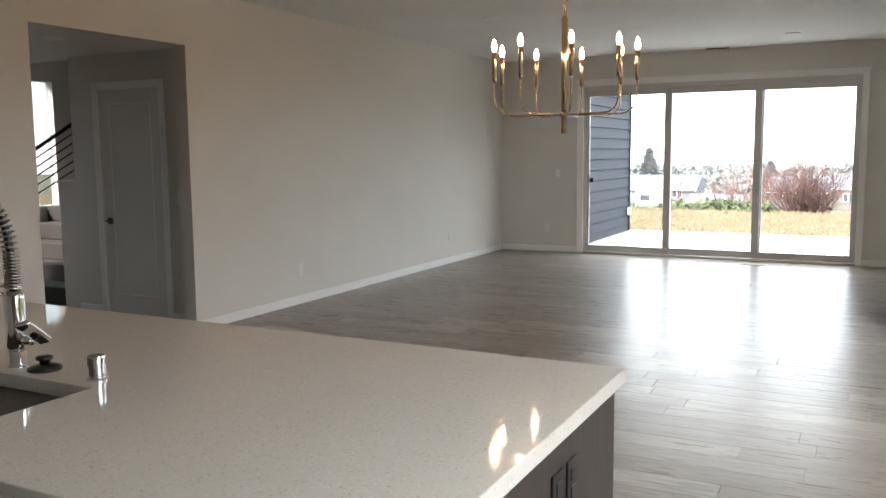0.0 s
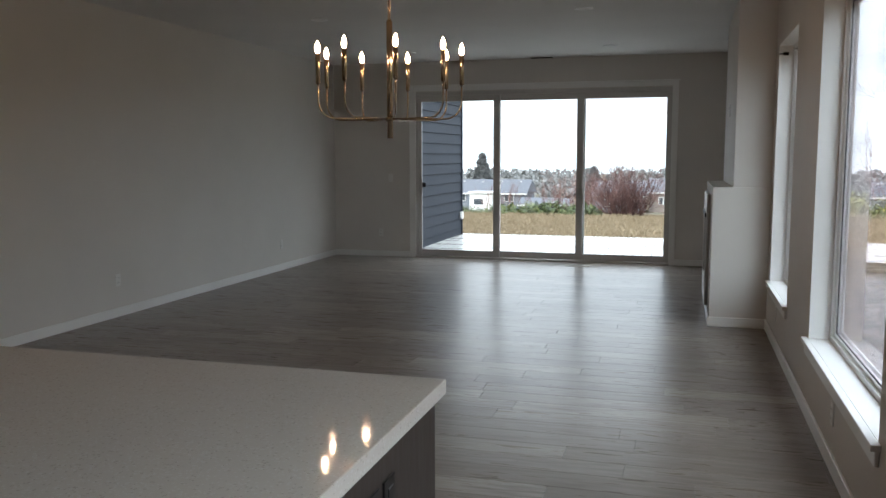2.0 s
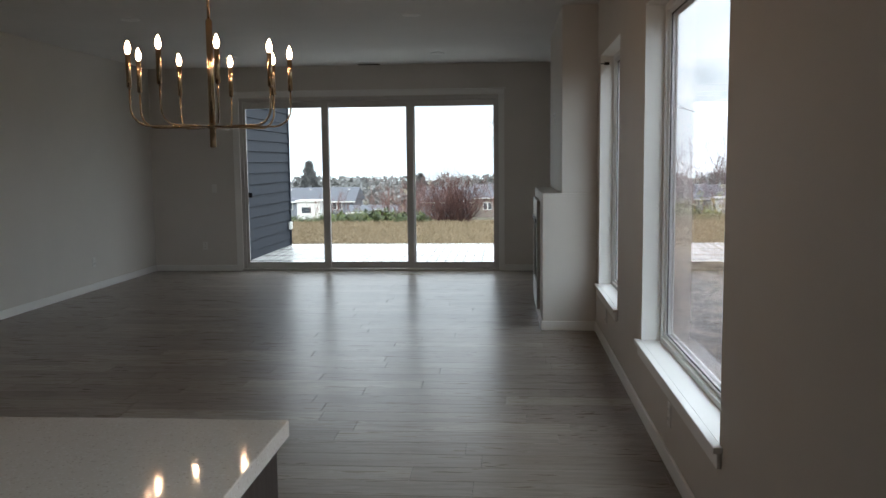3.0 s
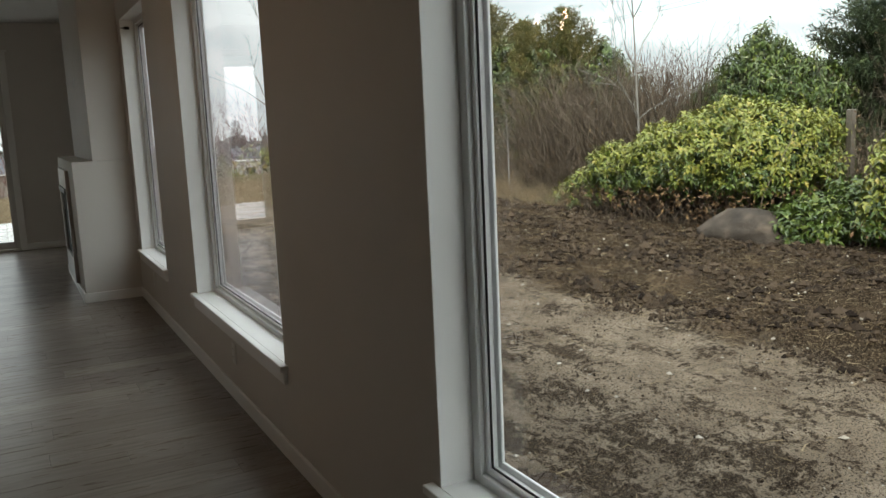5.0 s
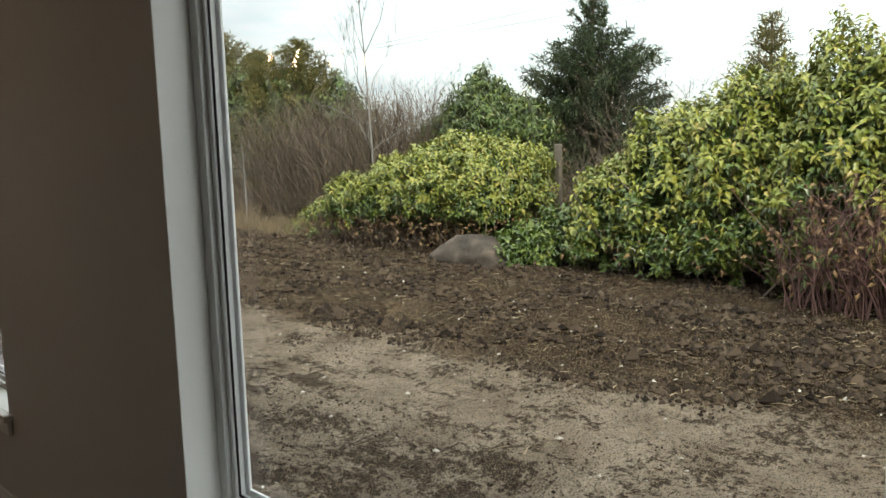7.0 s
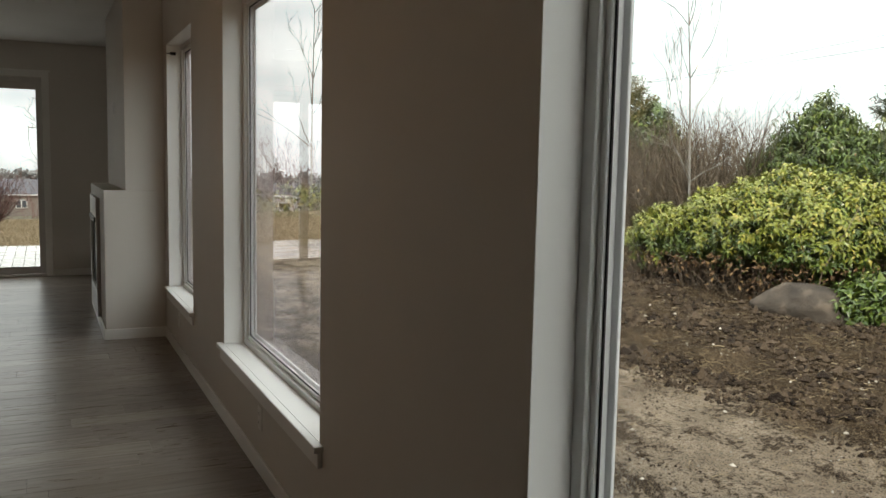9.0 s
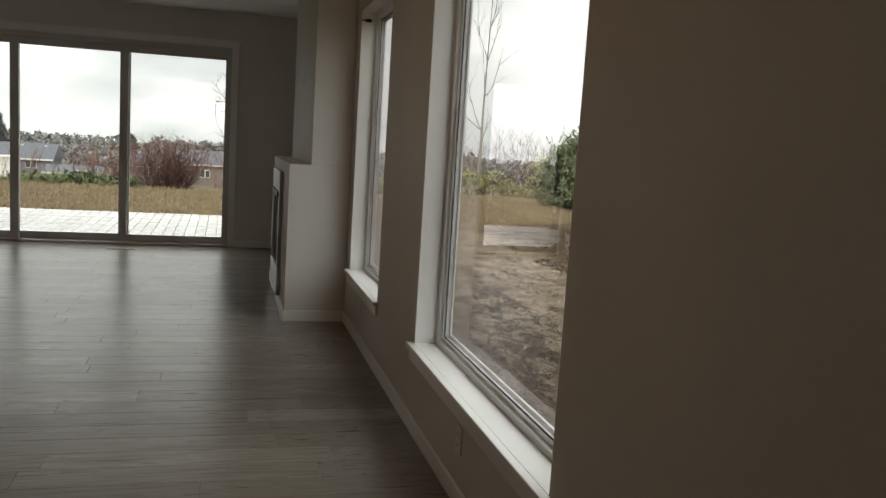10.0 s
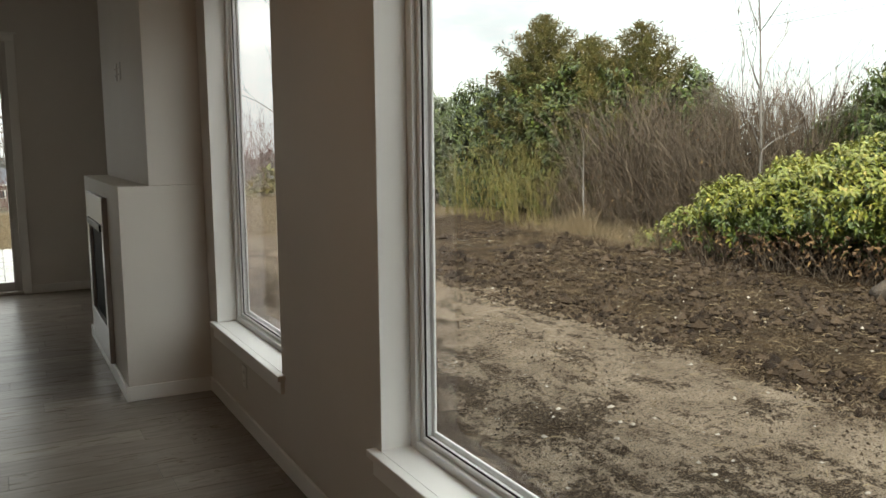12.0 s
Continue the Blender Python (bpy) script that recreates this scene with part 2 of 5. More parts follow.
def pierced_wall(name, axis, p0, p1, u0, u1, z0, z1, holes, mat):
    """A wall of real thickness from p0 to p1 along axis, from u0 to u1 along the other, with rectangular holes (ua, ub, za, zb)."""
    us = sorted({u0, u1, *(h[0] for h in holes), *(h[1] for h in holes)})
    zs = sorted({z0, z1, *(h[2] for h in holes), *(h[3] for h in holes)})
    bm = bmesh.new()
    memo = {}

    def v(p, u, z):
        key = (round(p, 5), round(u, 5), round(z, 5))
        if key not in memo:
            memo[key] = bm.verts.new((p, u, z) if axis == "x" else (u, p, z))
        return memo[key]

    def solid(i, j):
        if not (0 <= i < len(us) - 1 and 0 <= j < len(zs) - 1):
            return False
        cu, cz = (us[i] + us[i + 1]) / 2, (zs[j] + zs[j + 1]) / 2
        return not any(a < cu < b and c < cz < d for a, b, c, d in holes)

    for i in range(len(us) - 1):
        for j in range(len(zs) - 1):
            if not solid(i, j):
                continue
            a, b, c, d = us[i], us[i + 1], zs[j], zs[j + 1]
            for p in (p0, p1):
                bm.faces.new((v(p, a, c), v(p, b, c), v(p, b, d), v(p, a, d)))
            for di, dj, e in ((-1, 0, ((a, c), (a, d))), (1, 0, ((b, c), (b, d))), (0, -1, ((a, c), (b, c))), (0, 1, ((a, d), (b, d)))):
                if not solid(i + di, j + dj):
                    (ua, za), (ub, zb) = e
                    bm.faces.new((v(p0, ua, za), v(p0, ub, zb), v(p1, ub, zb), v(p1, ua, za)))
    bmesh.ops.recalc_face_normals(bm, faces=bm.faces)
    return tagged(part(name, bm, mat), kind="structure")

# ---- the great room ----
WX, LX, FY, BY, CEIL = 0.79, -4.965, 12.187, -2.4, 2.825
WALL = 0.165
SILL, HEAD = 0.43, 2.37
WINDOWS = [(6.66, 7.87), (3.765, 5.588), (0.455, 2.308)]
SLX0, SLX1, SLTOP = -3.70, -0.09, 2.40

pierced_wall("wall_east", "x", WX, WX + WALL, BY, FY + WALL, 0, CEIL, [(a, b, SILL, HEAD) for a, b in WINDOWS], wall_paint)
pierced_wall("wall_north", "y", FY, FY + WALL, LX - 0.12, WX, 0, CEIL, [(SLX0, SLX1, 0.0, SLTOP)], wall_paint)
HALL0, HALL1, HALLTOP = 4.17, 5.603, 2.37
pierced_wall("wall_west", "x", LX - 0.12, LX, BY, FY, 0, CEIL, [(HALL0, HALL1, 0.0, HALLTOP)], wall_paint)
tagged(part("wall_south", boxed(LX, BY - 0.15, 0, WX + WALL, BY, CEIL), wall_paint), kind="structure")
tagged(part("ceiling", boxed(LX - 0.12, BY - 0.15, CEIL, WX + WALL, FY + WALL, CEIL + 0.2), ceiling_paint), kind="structure")
floor = tagged(part("floor", boxed(LX - 4.5, BY - 0.15, -0.25, WX + WALL, FY + 0.06, -0.006), joint), "grey-brown oak-look plank floor with fine dark joints", "floor", kind="structure")

# baseboards
BASE_H, BASE_T = 0.085, 0.014
def baseboard(x0, y0, x1, y1):
    tagged(part("baseboard", boxed(x0, y0, 0, x1, y1, BASE_H, bevel=0.003, seg=1), trim_paint), "white painted baseboard along the wall", "baseboard", kind="structure")

FPX, FPY0, FPY1, FPTOP, CHX = 0.32, 8.06, 9.95, 1.215, 0.485
baseboard(LX, BY, LX + BASE_T, HALL0)
baseboard(LX, HALL1, LX + BASE_T, FY - BASE_T)
baseboard(LX, FY - BASE_T, SLX0 - 0.09, FY)
baseboard(SLX1 + 0.07, FY - BASE_T, WX, FY)
baseboard(WX - BASE_T, BY, WX, FPY0 - BASE_T)
baseboard(WX - BASE_T, FPY1 + BASE_T, WX, FY - BASE_T)
baseboard(FPX - BASE_T, FPY0 - BASE_T, WX, FPY0)
baseboard(FPX - BASE_T, FPY0, FPX, FPY1)
baseboard(FPX - BASE_T, FPY1, WX, FPY1 + BASE_T)

# ---- side windows ----
GX = WX + 0.138
def side_window(i, y0, y1):
    w = thing(f"window_{i}", pose(GX, (y0 + y1) / 2, SILL), "tall fixed picture window with white vinyl frame and deep drywall reveal", "window", "garden windows", "structure")
    h, z1 = (y1 - y0) / 2, HEAD - SILL
    F, T = 0.042, 0.03
    for a, b, c, d in ((-h, -h + F, 0, z1), (h - F, h, 0, z1), (-h + F, h - F, 0, F), (-h + F, h - F, z1 - F, z1)):
        part("window_frame", boxed(-T, a, c, T, b, d, bevel=0.004), vinyl, w)
    for a, b, c, d in ((-h + F, -h + F + 0.018, F, z1 - F), (h - F - 0.018, h - F, F, z1 - F), (-h + F + 0.018, h - F - 0.018, F, F + 0.018), (-h + F + 0.018, h - F - 0.018, z1 - F - 0.018, z1 - F)):
        part("glazing_bead", boxed(-0.014, a, c, 0.020, b, d, bevel=0.003, seg=1), vinyl, w)
    B = F + 0.018
    for a, b, c, d in ((-h + B, -h + B + 0.005, B, z1 - B), (h - B - 0.005, h - B, B, z1 - B), (-h + B + 0.005, h - B - 0.005, B, B + 0.005), (-h + B + 0.005, h - B - 0.005, z1 - B - 0.005, z1 - B)):
        part("gasket", boxed(-0.004, a, c, 0.0005, b, d), dark_slot, w, "black rubber gasket")
    for a, b, c, d in ((-h + F, -h + F + 0.036, F, z1 - F), (h - F - 0.036, h - F, F, z1 - F), (-h + F + 0.036, h - F - 0.036, F, F + 0.036), (-h + F + 0.036, h - F - 0.036, z1 - F - 0.036, z1 - F)):
        part("outer_lip", boxed(0.0205, a, c, 0.030, b, d, bevel=0.002, seg=1), vinyl, w)
    p = part("pane", boxed(0.001, -h + F + 0.004, F + 0.004, 0.006, h - F - 0.004, z1 - F - 0.004), window_glass, w)
    p.visible_shadow = False
    s = part("window_sill", boxed(WX - GX - 0.036, -h - 0.046, -0.012, WX - GX, h + 0.046, 0.014, bevel=0.004), trim_paint, w, "white painted sill board")
    part("sill_board", boxed(WX - GX, -h + 0.001, 0.0005, -T - 0.001, h - 0.001, 0.0138), trim_paint, w)
    # thin white boards added over the drywall returns to brighten the reveals
    for a in (-h + 0.0005, h - 0.0045):
        part("jamb_brightener", boxed(WX - GX + 0.0005, a, 0.0145, -T - 0.001, a + 0.004, z1 - 0.0005), trim_paint, w)
    part("head_brightener", boxed(WX - GX + 0.0005, -h + 0.005, z1 - 0.0045, -T - 0.001, h - 0.005, z1 - 0.0005), trim_paint, w)
    part("apron", boxed(WX - GX - 0.018, -h - 0.03, -0.075, WX - GX - 0.0005, h + 0.03, -0.0125, bevel=0.003, seg=1), trim_paint, w)
    return w


for i, (a, b) in enumerate(WINDOWS):
    side_window(i + 1, a, b)

# alarm sensor at the head of the far window
sensor = thing("window_sensor", pose(WX + 0.05, 7.868, 2.30), "small black sensor clipped to the window reveal", "sensor")
part("body", boxed(-0.022, -0.016, -0.012, 0.022, 0.0, 0.012, bevel=0.004), black_plastic, sensor)
part("stem", boxed(-0.05, -0.01, -0.004, -0.02, -0.002, 0.004, bevel=0.002, seg=1), black_plastic, sensor)

# ---- three-panel sliding door ----
def sliding_door():
    d = thing("door_1", pose(0, FY, 0), "wide three-panel sliding glass door in a pale vinyl frame", "sliding door", kind="structure")
    a, b, t = SLX0, SLX1, SLTOP
    D0, D1 = 0.02, 0.13
    part("frame_head", boxed(a, D0, t - 0.05, b, D1, t, bevel=0.003), slider_vinyl, d)
    part("frame_jamb", boxed(a, D0, 0.03, a + 0.05, D1, t - 0.05, bevel=0.003), slider_vinyl, d)
    part("frame_jamb", boxed(b - 0.05, D0, 0.03, b, D1, t - 0.05, bevel=0.003), slider_vinyl, d)
    part("threshold", boxed(a, -0.02, 0.0, b, 0.15, 0.03, bevel=0.004), nickel, d, "dull metal threshold")
    part("casing", boxed(a - 0.085, -0.016, 0.0, a + 0.01, -0.001, t + 0.01, bevel=0.003), trim_paint, d)
    part("casing", boxed(b - 0.01, -0.016, 0.0, b + 0.07, -0.001, t + 0.01, bevel=0.003), trim_paint, d)
    part("casing", boxed(a - 0.085, -0.016, t + 0.011, b + 0.07, -0.001, t + 0.075, bevel=0.003), trim_paint, d)
    part("header_cap", boxed(a - 0.105, -0.03, t + 0.076, b + 0.09, -0.001, t + 0.095, bevel=0.004), trim_paint, d)
    panels = ((a + 0.05, -2.45, 0.055), (-2.545, -1.25, 0.095), (-1.365, b - 0.05, 0.055))
    for (x0, x1, y), (SL, SR) in zip(panels, ((0.036, 0.095), (0.095, 0.095), (0.095, 0.028))):
        R = 0.085
        p = part("door_panel", boxed(x0, y - 0.018, 0.032, x0 + SL, y + 0.018, t - 0.052, bevel=0.004), slider_vinyl, d)
        part("stile", boxed(x1 - SR, y - 0.018, 0.032, x1, y + 0.018, t - 0.052, bevel=0.004), slider_vinyl, p)
        part("rail", boxed(x0 + SL, y - 0.017, 0.032, x1 - SR, y + 0.017, 0.032 + R, bevel=0.003), slider_vinyl, p)
        part("rail", boxed(x0 + SL, y - 0.017, t - 0.052 - R, x1 - SR, y + 0.017, t - 0.052, bevel=0.003), slider_vinyl, p)
        g = part("pane", boxed(x0 + SL - 0.004, y - 0.003, 0.032 + R - 0.004, x1 - SR + 0.004, y + 0.003, t - 0.048 - R), window_glass, p)
        g.visible_shadow = False
    h = part("handle", boxed(a + 0.075, 0.015, 0.93, a + 0.10, 0.036, 1.16, bevel=0.006), slider_vinyl, d)
    part("latch", boxed(a + 0.10, 0.016, 1.03, a + 0.155, 0.036, 1.10, bevel=0.008), black_plastic, d, "black latch")
    return d


sliding_door()

# ---- fireplace ----
fireplace = thing("fireplace", pose(0, 0, 0), "white drywall fireplace bump-out with ledge and chimney breast", "fireplace")
part("body", boxed(FPX, FPY0, 0.0, WX - 0.001, FPY1, FPTOP, bevel=0.004), wall_paint, fireplace)
part("chimney_breast", boxed(CHX, FPY0 + 0.002, FPTOP + 0.0005, WX - 0.001, FPY1 - 0.002, CEIL - 0.001, bevel=0.004), wall_paint, fireplace)
IY0, IY1, IZ0, IZ1 = 8.60, 9.52, 0.095, 1.125
sur = part("surround", boxed(FPX - 0.032, IY0, IZ1 - 0.17, FPX - 0.001, IY1, IZ1, bevel=0.003), steel, fireplace, "brushed steel surround")
part("lower_panel", boxed(FPX - 0.032, IY0, IZ0, FPX - 0.001, IY1, IZ0 + 0.22, bevel=0.003), steel, sur)
for y0, y1 in ((IY0, IY0 + 0.085), (IY1 - 0.085, IY1)):
    part("side_panel", boxed(FPX - 0.032, y0, IZ0 + 0.2205, FPX - 0.001, y1, IZ1 - 0.1705, bevel=0.003), steel, sur)
part("hood", boxed(FPX - 0.045, IY0 + 0.09, IZ1 - 0.215, FPX - 0.004, IY1 - 0.09, IZ1 - 0.1715, bevel=0.004), black_metal, fireplace)
part("firebox_glass", boxed(FPX - 0.012, IY0 + 0.09, IZ0 + 0.223, FPX - 0.002, IY1 - 0.09, IZ1 - 0.217), fire_glass, fireplace)
for y0, y1 in ((IY0 + 0.086, IY0 + 0.105), (IY1 - 0.105, IY1 - 0.086)):
    part("glass_frame", boxed(FPX - 0.024, y0, IZ0 + 0.223, FPX - 0.002, y1, IZ1 - 0.217, bevel=0.003), steel, fireplace)

# ---- plates on the walls ----
def wall_plate(at, style, label, category):
    """A cover plate; its face looks along local -y."""
    name = {"outlet": "wall_outlet", "switch": "light_switch", "blank": "blank_plate"}[style]
    p = thing(name, at, label, category)
    wide = 0.07
    part("cover_plate", boxed(-wide / 2, -0.007, -0.0575, wide / 2, -0.0005, 0.0575, bevel=0.003), plate_plastic, p)
    if style == "outlet":
        for z in (-0.022, 0.022):
            s = part("socket", boxed(-0.017, -0.010, z - 0.016, 0.017, -0.0065, z + 0.016, bevel=0.002, seg=1), plate_plastic, p)
            for x in (-0.007, 0.007):
                part("slot", boxed(x - 0.0012, -0.0104, z - 0.004, x + 0.0012, -0.0098, z + 0.007), dark_slot, s)
    elif style == "switch":
        part("rocker", boxed(-0.016, -0.011, -0.033, 0.016, -0.0065, 0.033, bevel=0.002, seg=1), plate_plastic, p)
    return p


for y in (7.066, 10.38):
    wall_plate(pose(LX, y, 0.342, 0, 0, 90), "outlet", "white duplex outlet low on the long wall", "outlet")
wall_plate(pose(-4.24, FY, 0.356), "outlet", "white duplex outlet low beside the sliding door", "outlet")
wall_plate(pose(-4.081, FY, 1.164), "switch", "white rocker light switch beside the sliding door", "light switch")
wall_plate(pose(WX, 4.70, 0.268, 0, 0, -90), "outlet", "white duplex outlet under the wide window", "outlet")
wall_plate(pose(WX, 7.30, 0.27, 0, 0, -90), "outlet", "white duplex outlet under the narrow window", "outlet")
for y in (8.95, 9.11):
    wall_plate(pose(CHX, y, 1.91, 0, 0, -90), "outlet", "white outlet high on the chimney breast", "outlet")

# floor register by the door
reg = thing("floor_register", pose(-1.27, 11.8, 0.0), "beige slotted metal floor register near the sliding door", "floor vent")
part("frame", boxed(-0.16, -0.06, 0.0005, 0.16, 0.06, 0.006, bevel=0.002, seg=1), Mat("register_beige", (0.42, 0.36, 0.28), 0.45).m, reg)
for i in range(14):
    x = -0.13 + i * 0.02
    part("slot", boxed(x - 0.004, -0.042, 0.0055, x + 0.004, 0.042, 0.0066), dark_slot, reg)

# ---- recessed lights and vents in the ceiling ----
def downlight(x, y, r=0.085, z=CEIL):
    d = thing("recessed_light", pose(x, y, z), "white round recessed ceiling light, switched off", "ceiling light", "recessed lights")
    bm = bmesh.new()
    n = 32
    prof = [(r, 0.0), (r, -0.008), (r - 0.012, -0.011), (r - 0.026, -0.004), (r - 0.028, -0.001)]
    rings = [[bm.verts.new((q * math.cos(2 * math.pi * i / n), q * math.sin(2 * math.pi * i / n), h)) for i in range(n)] for q, h in prof]
    for a, b in zip(rings, rings[1:]):
        for i in range(n):
            bm.faces.new((a[i], a[(i + 1) % n], b[(i + 1) % n], b[i]))
    part("trim_ring", bm, trim_paint, d, smooth=True)
    part("lens", lathe(bmesh.new(), [(r - 0.027, -0.0045), (r - 0.027, -0.0015)], 32), plate_plastic, d)
    return d


first = downlight(-0.845, 8.36)
for x, y in ((-0.836, 11.08), (-3.42, 8.27), (-3.42, 11.08), (-0.845, 5.64), (-3.42, 5.6)):
    copy_thing(first, pose(x, y, CEIL))
downlight(-5.62, 4.86, z=HALLTOP + 0.015)
vent = thing("ceiling_vent", pose(-1.84, 12.07, CEIL), "white slotted ceiling supply vent near the sliding door", "ceiling vent")
part("frame", boxed(-0.17, -0.07, -0.008, 0.17, 0.07, -0.0005, bevel=0.003, seg=1), trim_paint, vent)
# near-black strips on the frame draw the shaded gaps; nothing is cut through
for i in range(6):
    part("dark_gap", boxed(-0.15, -0.055 + i * 0.02, -0.0105, 0.15, -0.047 + i * 0.02, -0.0075), dark_slot, vent)

# ---- chandelier ----
def chandelier(x, y):
    c = thing("chandelier", pose(x, y, 0), "polished brass nine-arm candle chandelier with lit bulbs", "chandelier")
    R, Z = 0.394, 1.688
    part("canopy", lathe(bmesh.new(), [(0.01, CEIL - 0.045), (0.055, CEIL - 0.035), (0.065, CEIL - 0.012), (0.065, CEIL - 0.001)], 28), brass, c, smooth=True)
    part("rod", lathe(bmesh.new(), [(0.007, 2.224), (0.007, CEIL - 0.044)], 12), brass, c, smooth=True)
    part("column", lathe(bmesh.new(), [(0.012, 1.583), (0.0165, 1.585), (0.0165, 2.215), (0.009, 2.225)], 20), brass, c, smooth=True)
    part("hub", lathe(bmesh.new(), [(0.018, Z - 0.012), (0.026, Z - 0.009), (0.026, Z + 0.009), (0.018, Z + 0.012)], 20), brass, c, smooth=True)
    for k in range(9):
        a = radians(-106.1 + 40 * k)
        u = Vector((math.cos(a), math.sin(a), 0))
        pts = [u * 0.02 + Vector((0, 0, Z))] + [u * q + Vector((0, 0, Z)) for q in (0.12, 0.22, R - 0.09)]
        for j in range(1, 8):
            th = radians(90 * j / 8)
            pts.append(u * (R - 0.09 + 0.09 * math.sin(th)) + Vector((0, 0, Z + 0.09 * (1 - math.cos(th)))))
        pts += [u * R + Vector((0, 0, Z + 0.09)), u * R + Vector((0, 0, Z + 0.20))]
        arm = part("arm", tube(bmesh.new(), pts, 0.0045, 8), brass, c, smooth=True)
        at = pose(*(u * R), 0) @ Matrix.Translation((0, 0, Z + 0.18))
        part("candle_sleeve", lathe(bmesh.new(), [(0.009, 0), (0.0125, 0.004), (0.0125, 0.158), (0.010, 0.162)], 14), brass, arm, smooth=True, at=at)
        part("bulb", lathe(bmesh.new(), [(0.006, 0.162), (0.010, 0.168), (0.0135, 0.182), (0.0135, 0.192), (0.0095, 0.210), (0.004, 0.222), (0.001, 0.227)], 12), filament, arm, "glowing candle bulb", smooth=True, at=at)
    return c


chandelier(-1.487, 4.875)

# ---- kitchen island ----
IX0, IX1, IYA, IYB, CTOP = -3.3, -0.497, 1.266, 2.504, 0.915
island = thing("kitchen_island", pose(0, 0, 0), "dark-stained wooden kitchen island cabinet", "kitchen island")
part("body", boxed(IX0 + 0.03, IYA + 0.06, 0.10, IX1 - 0.045, IYB - 0.04, CTOP - 0.0405), cabinet_wood, island)
part("toe_kick", boxed(IX0 + 0.06, IYA + 0.12, 0.0, IX1 - 0.06, IYB - 0.06, 0.0995), black_metal, island)
part("end_panel", boxed(IX1 - 0.0445, IYA + 0.04, 0.0, IX1 - 0.024, IYB - 0.022, CTOP - 0.0405, bevel=0.002, seg=1), cabinet_wood, island)
part("back_panel", boxed(IX0 + 0.03, IYB - 0.0395, 0.0, IX1 - 0.046, IYB - 0.022, CTOP - 0.0405, bevel=0.002, seg=1), cabinet_wood, island)
for i in range(4):
    x0 = IX0 + 0.06 + i * 0.66
    dr = part("door", boxed(x0, IYA + 0.038, 0.11, x0 + 0.62, IYA + 0.059, CTOP - 0.06, bevel=0.002, seg=1), cabinet_wood, island)
    part("handle", tube(bmesh.new(), [(x0 + 0.56, IYA + 0.01, 0.62), (x0 + 0.56, IYA + 0.01, 0.78)], 0.006, 10), nickel, dr, smooth=True)
SX0, SX1, SY0, SY1 = -2.38, -1.633, 1.345, 1.758

def slab_with_hole():
    bm = bmesh.new()
    xs, ys = (IX0, SX0, SX1, IX1), (IYA, SY0, SY1, IYB)
    low = CTOP - 0.04
    vs = {}
    for i, x in enumerate(xs):
        for j, y in enumerate(ys):
            for k, z in enumerate((low, CTOP)):
                vs[i, j, k] = bm.verts.new((x, y, z))
    for i in range(3):
        for j in range(3):
            if (i, j) == (1, 1):
                continue
            for k in (0, 1):
                bm.faces.new((vs[i, j, k], vs[i + 1, j, k], vs[i + 1, j + 1, k], vs[i, j + 1, k]))
    for i in range(3):
        for j in (0, 3):
            bm.faces.new((vs[i, j, 0], vs[i + 1, j, 0], vs[i + 1, j, 1], vs[i, j, 1]))
            bm.faces.new((vs[j, i, 0], vs[j, i + 1, 0], vs[j, i + 1, 1], vs[j, i, 1]))
    for a, b in (((1, 1), (2, 1)), ((2, 1), (2, 2)), ((2, 2), (1, 2)), ((1, 2), (1, 1))):
        bm.faces.new((vs[(*a, 0)], vs[(*b, 0)], vs[(*b, 1)], vs[(*a, 1)]))
    bmesh.ops.recalc_face_normals(bm, faces=bm.faces)
    sharp = [e for e in bm.edges if len(e.link_faces) == 2 and e.calc_face_angle() > 1]
    bmesh.ops.bevel(bm, geom=sharp, offset=0.003, segments=2, profile=0.5, affect="EDGES")
    return bm


tagged(part("countertop", slab_with_hole(), quartz), "pale speckled quartz countertop with sink cut-out", "countertop")
sink = thing("sink", pose(0, 0, 0), "undermount stainless steel sink basin", "sink")
depth = CTOP - 0.041
part("basin_wall", boxed(SX0 - 0.012, SY0 - 0.012, depth - 0.22, SX0 + 0.002, SY1 + 0.012, depth, bevel=0.003), steel, sink)
part("basin_wall", boxed(SX1 - 0.002, SY0 - 0.012, depth - 0.22, SX1 + 0.012, SY1 + 0.012, depth, bevel=0.003), steel, sink)
part("basin_wall", boxed(SX0 + 0.0025, SY0 - 0.012, depth - 0.22, SX1 - 0.0025, SY0 + 0.002, depth, bevel=0.003), steel, sink)
part("basin_wall", boxed(SX0 + 0.0025, SY1 - 0.002, depth - 0.22, SX1 - 0.0025, SY1 + 0.012, depth, bevel=0.003), steel, sink)
part("basin_floor", boxed(SX0 + 0.0025, SY0 + 0.0025, depth - 0.22, SX1 - 0.0025, SY1 - 0.0025, depth - 0.205), steel, sink)
part("drain", lathe(bmesh.new(), [(0.045, depth - 0.2045), (0.045, depth - 0.200), (0.03, depth - 0.203)], 24, Matrix.Translation(((SX0 + SX1) / 2, 1.55, 0))), chrome, sink, smooth=True)


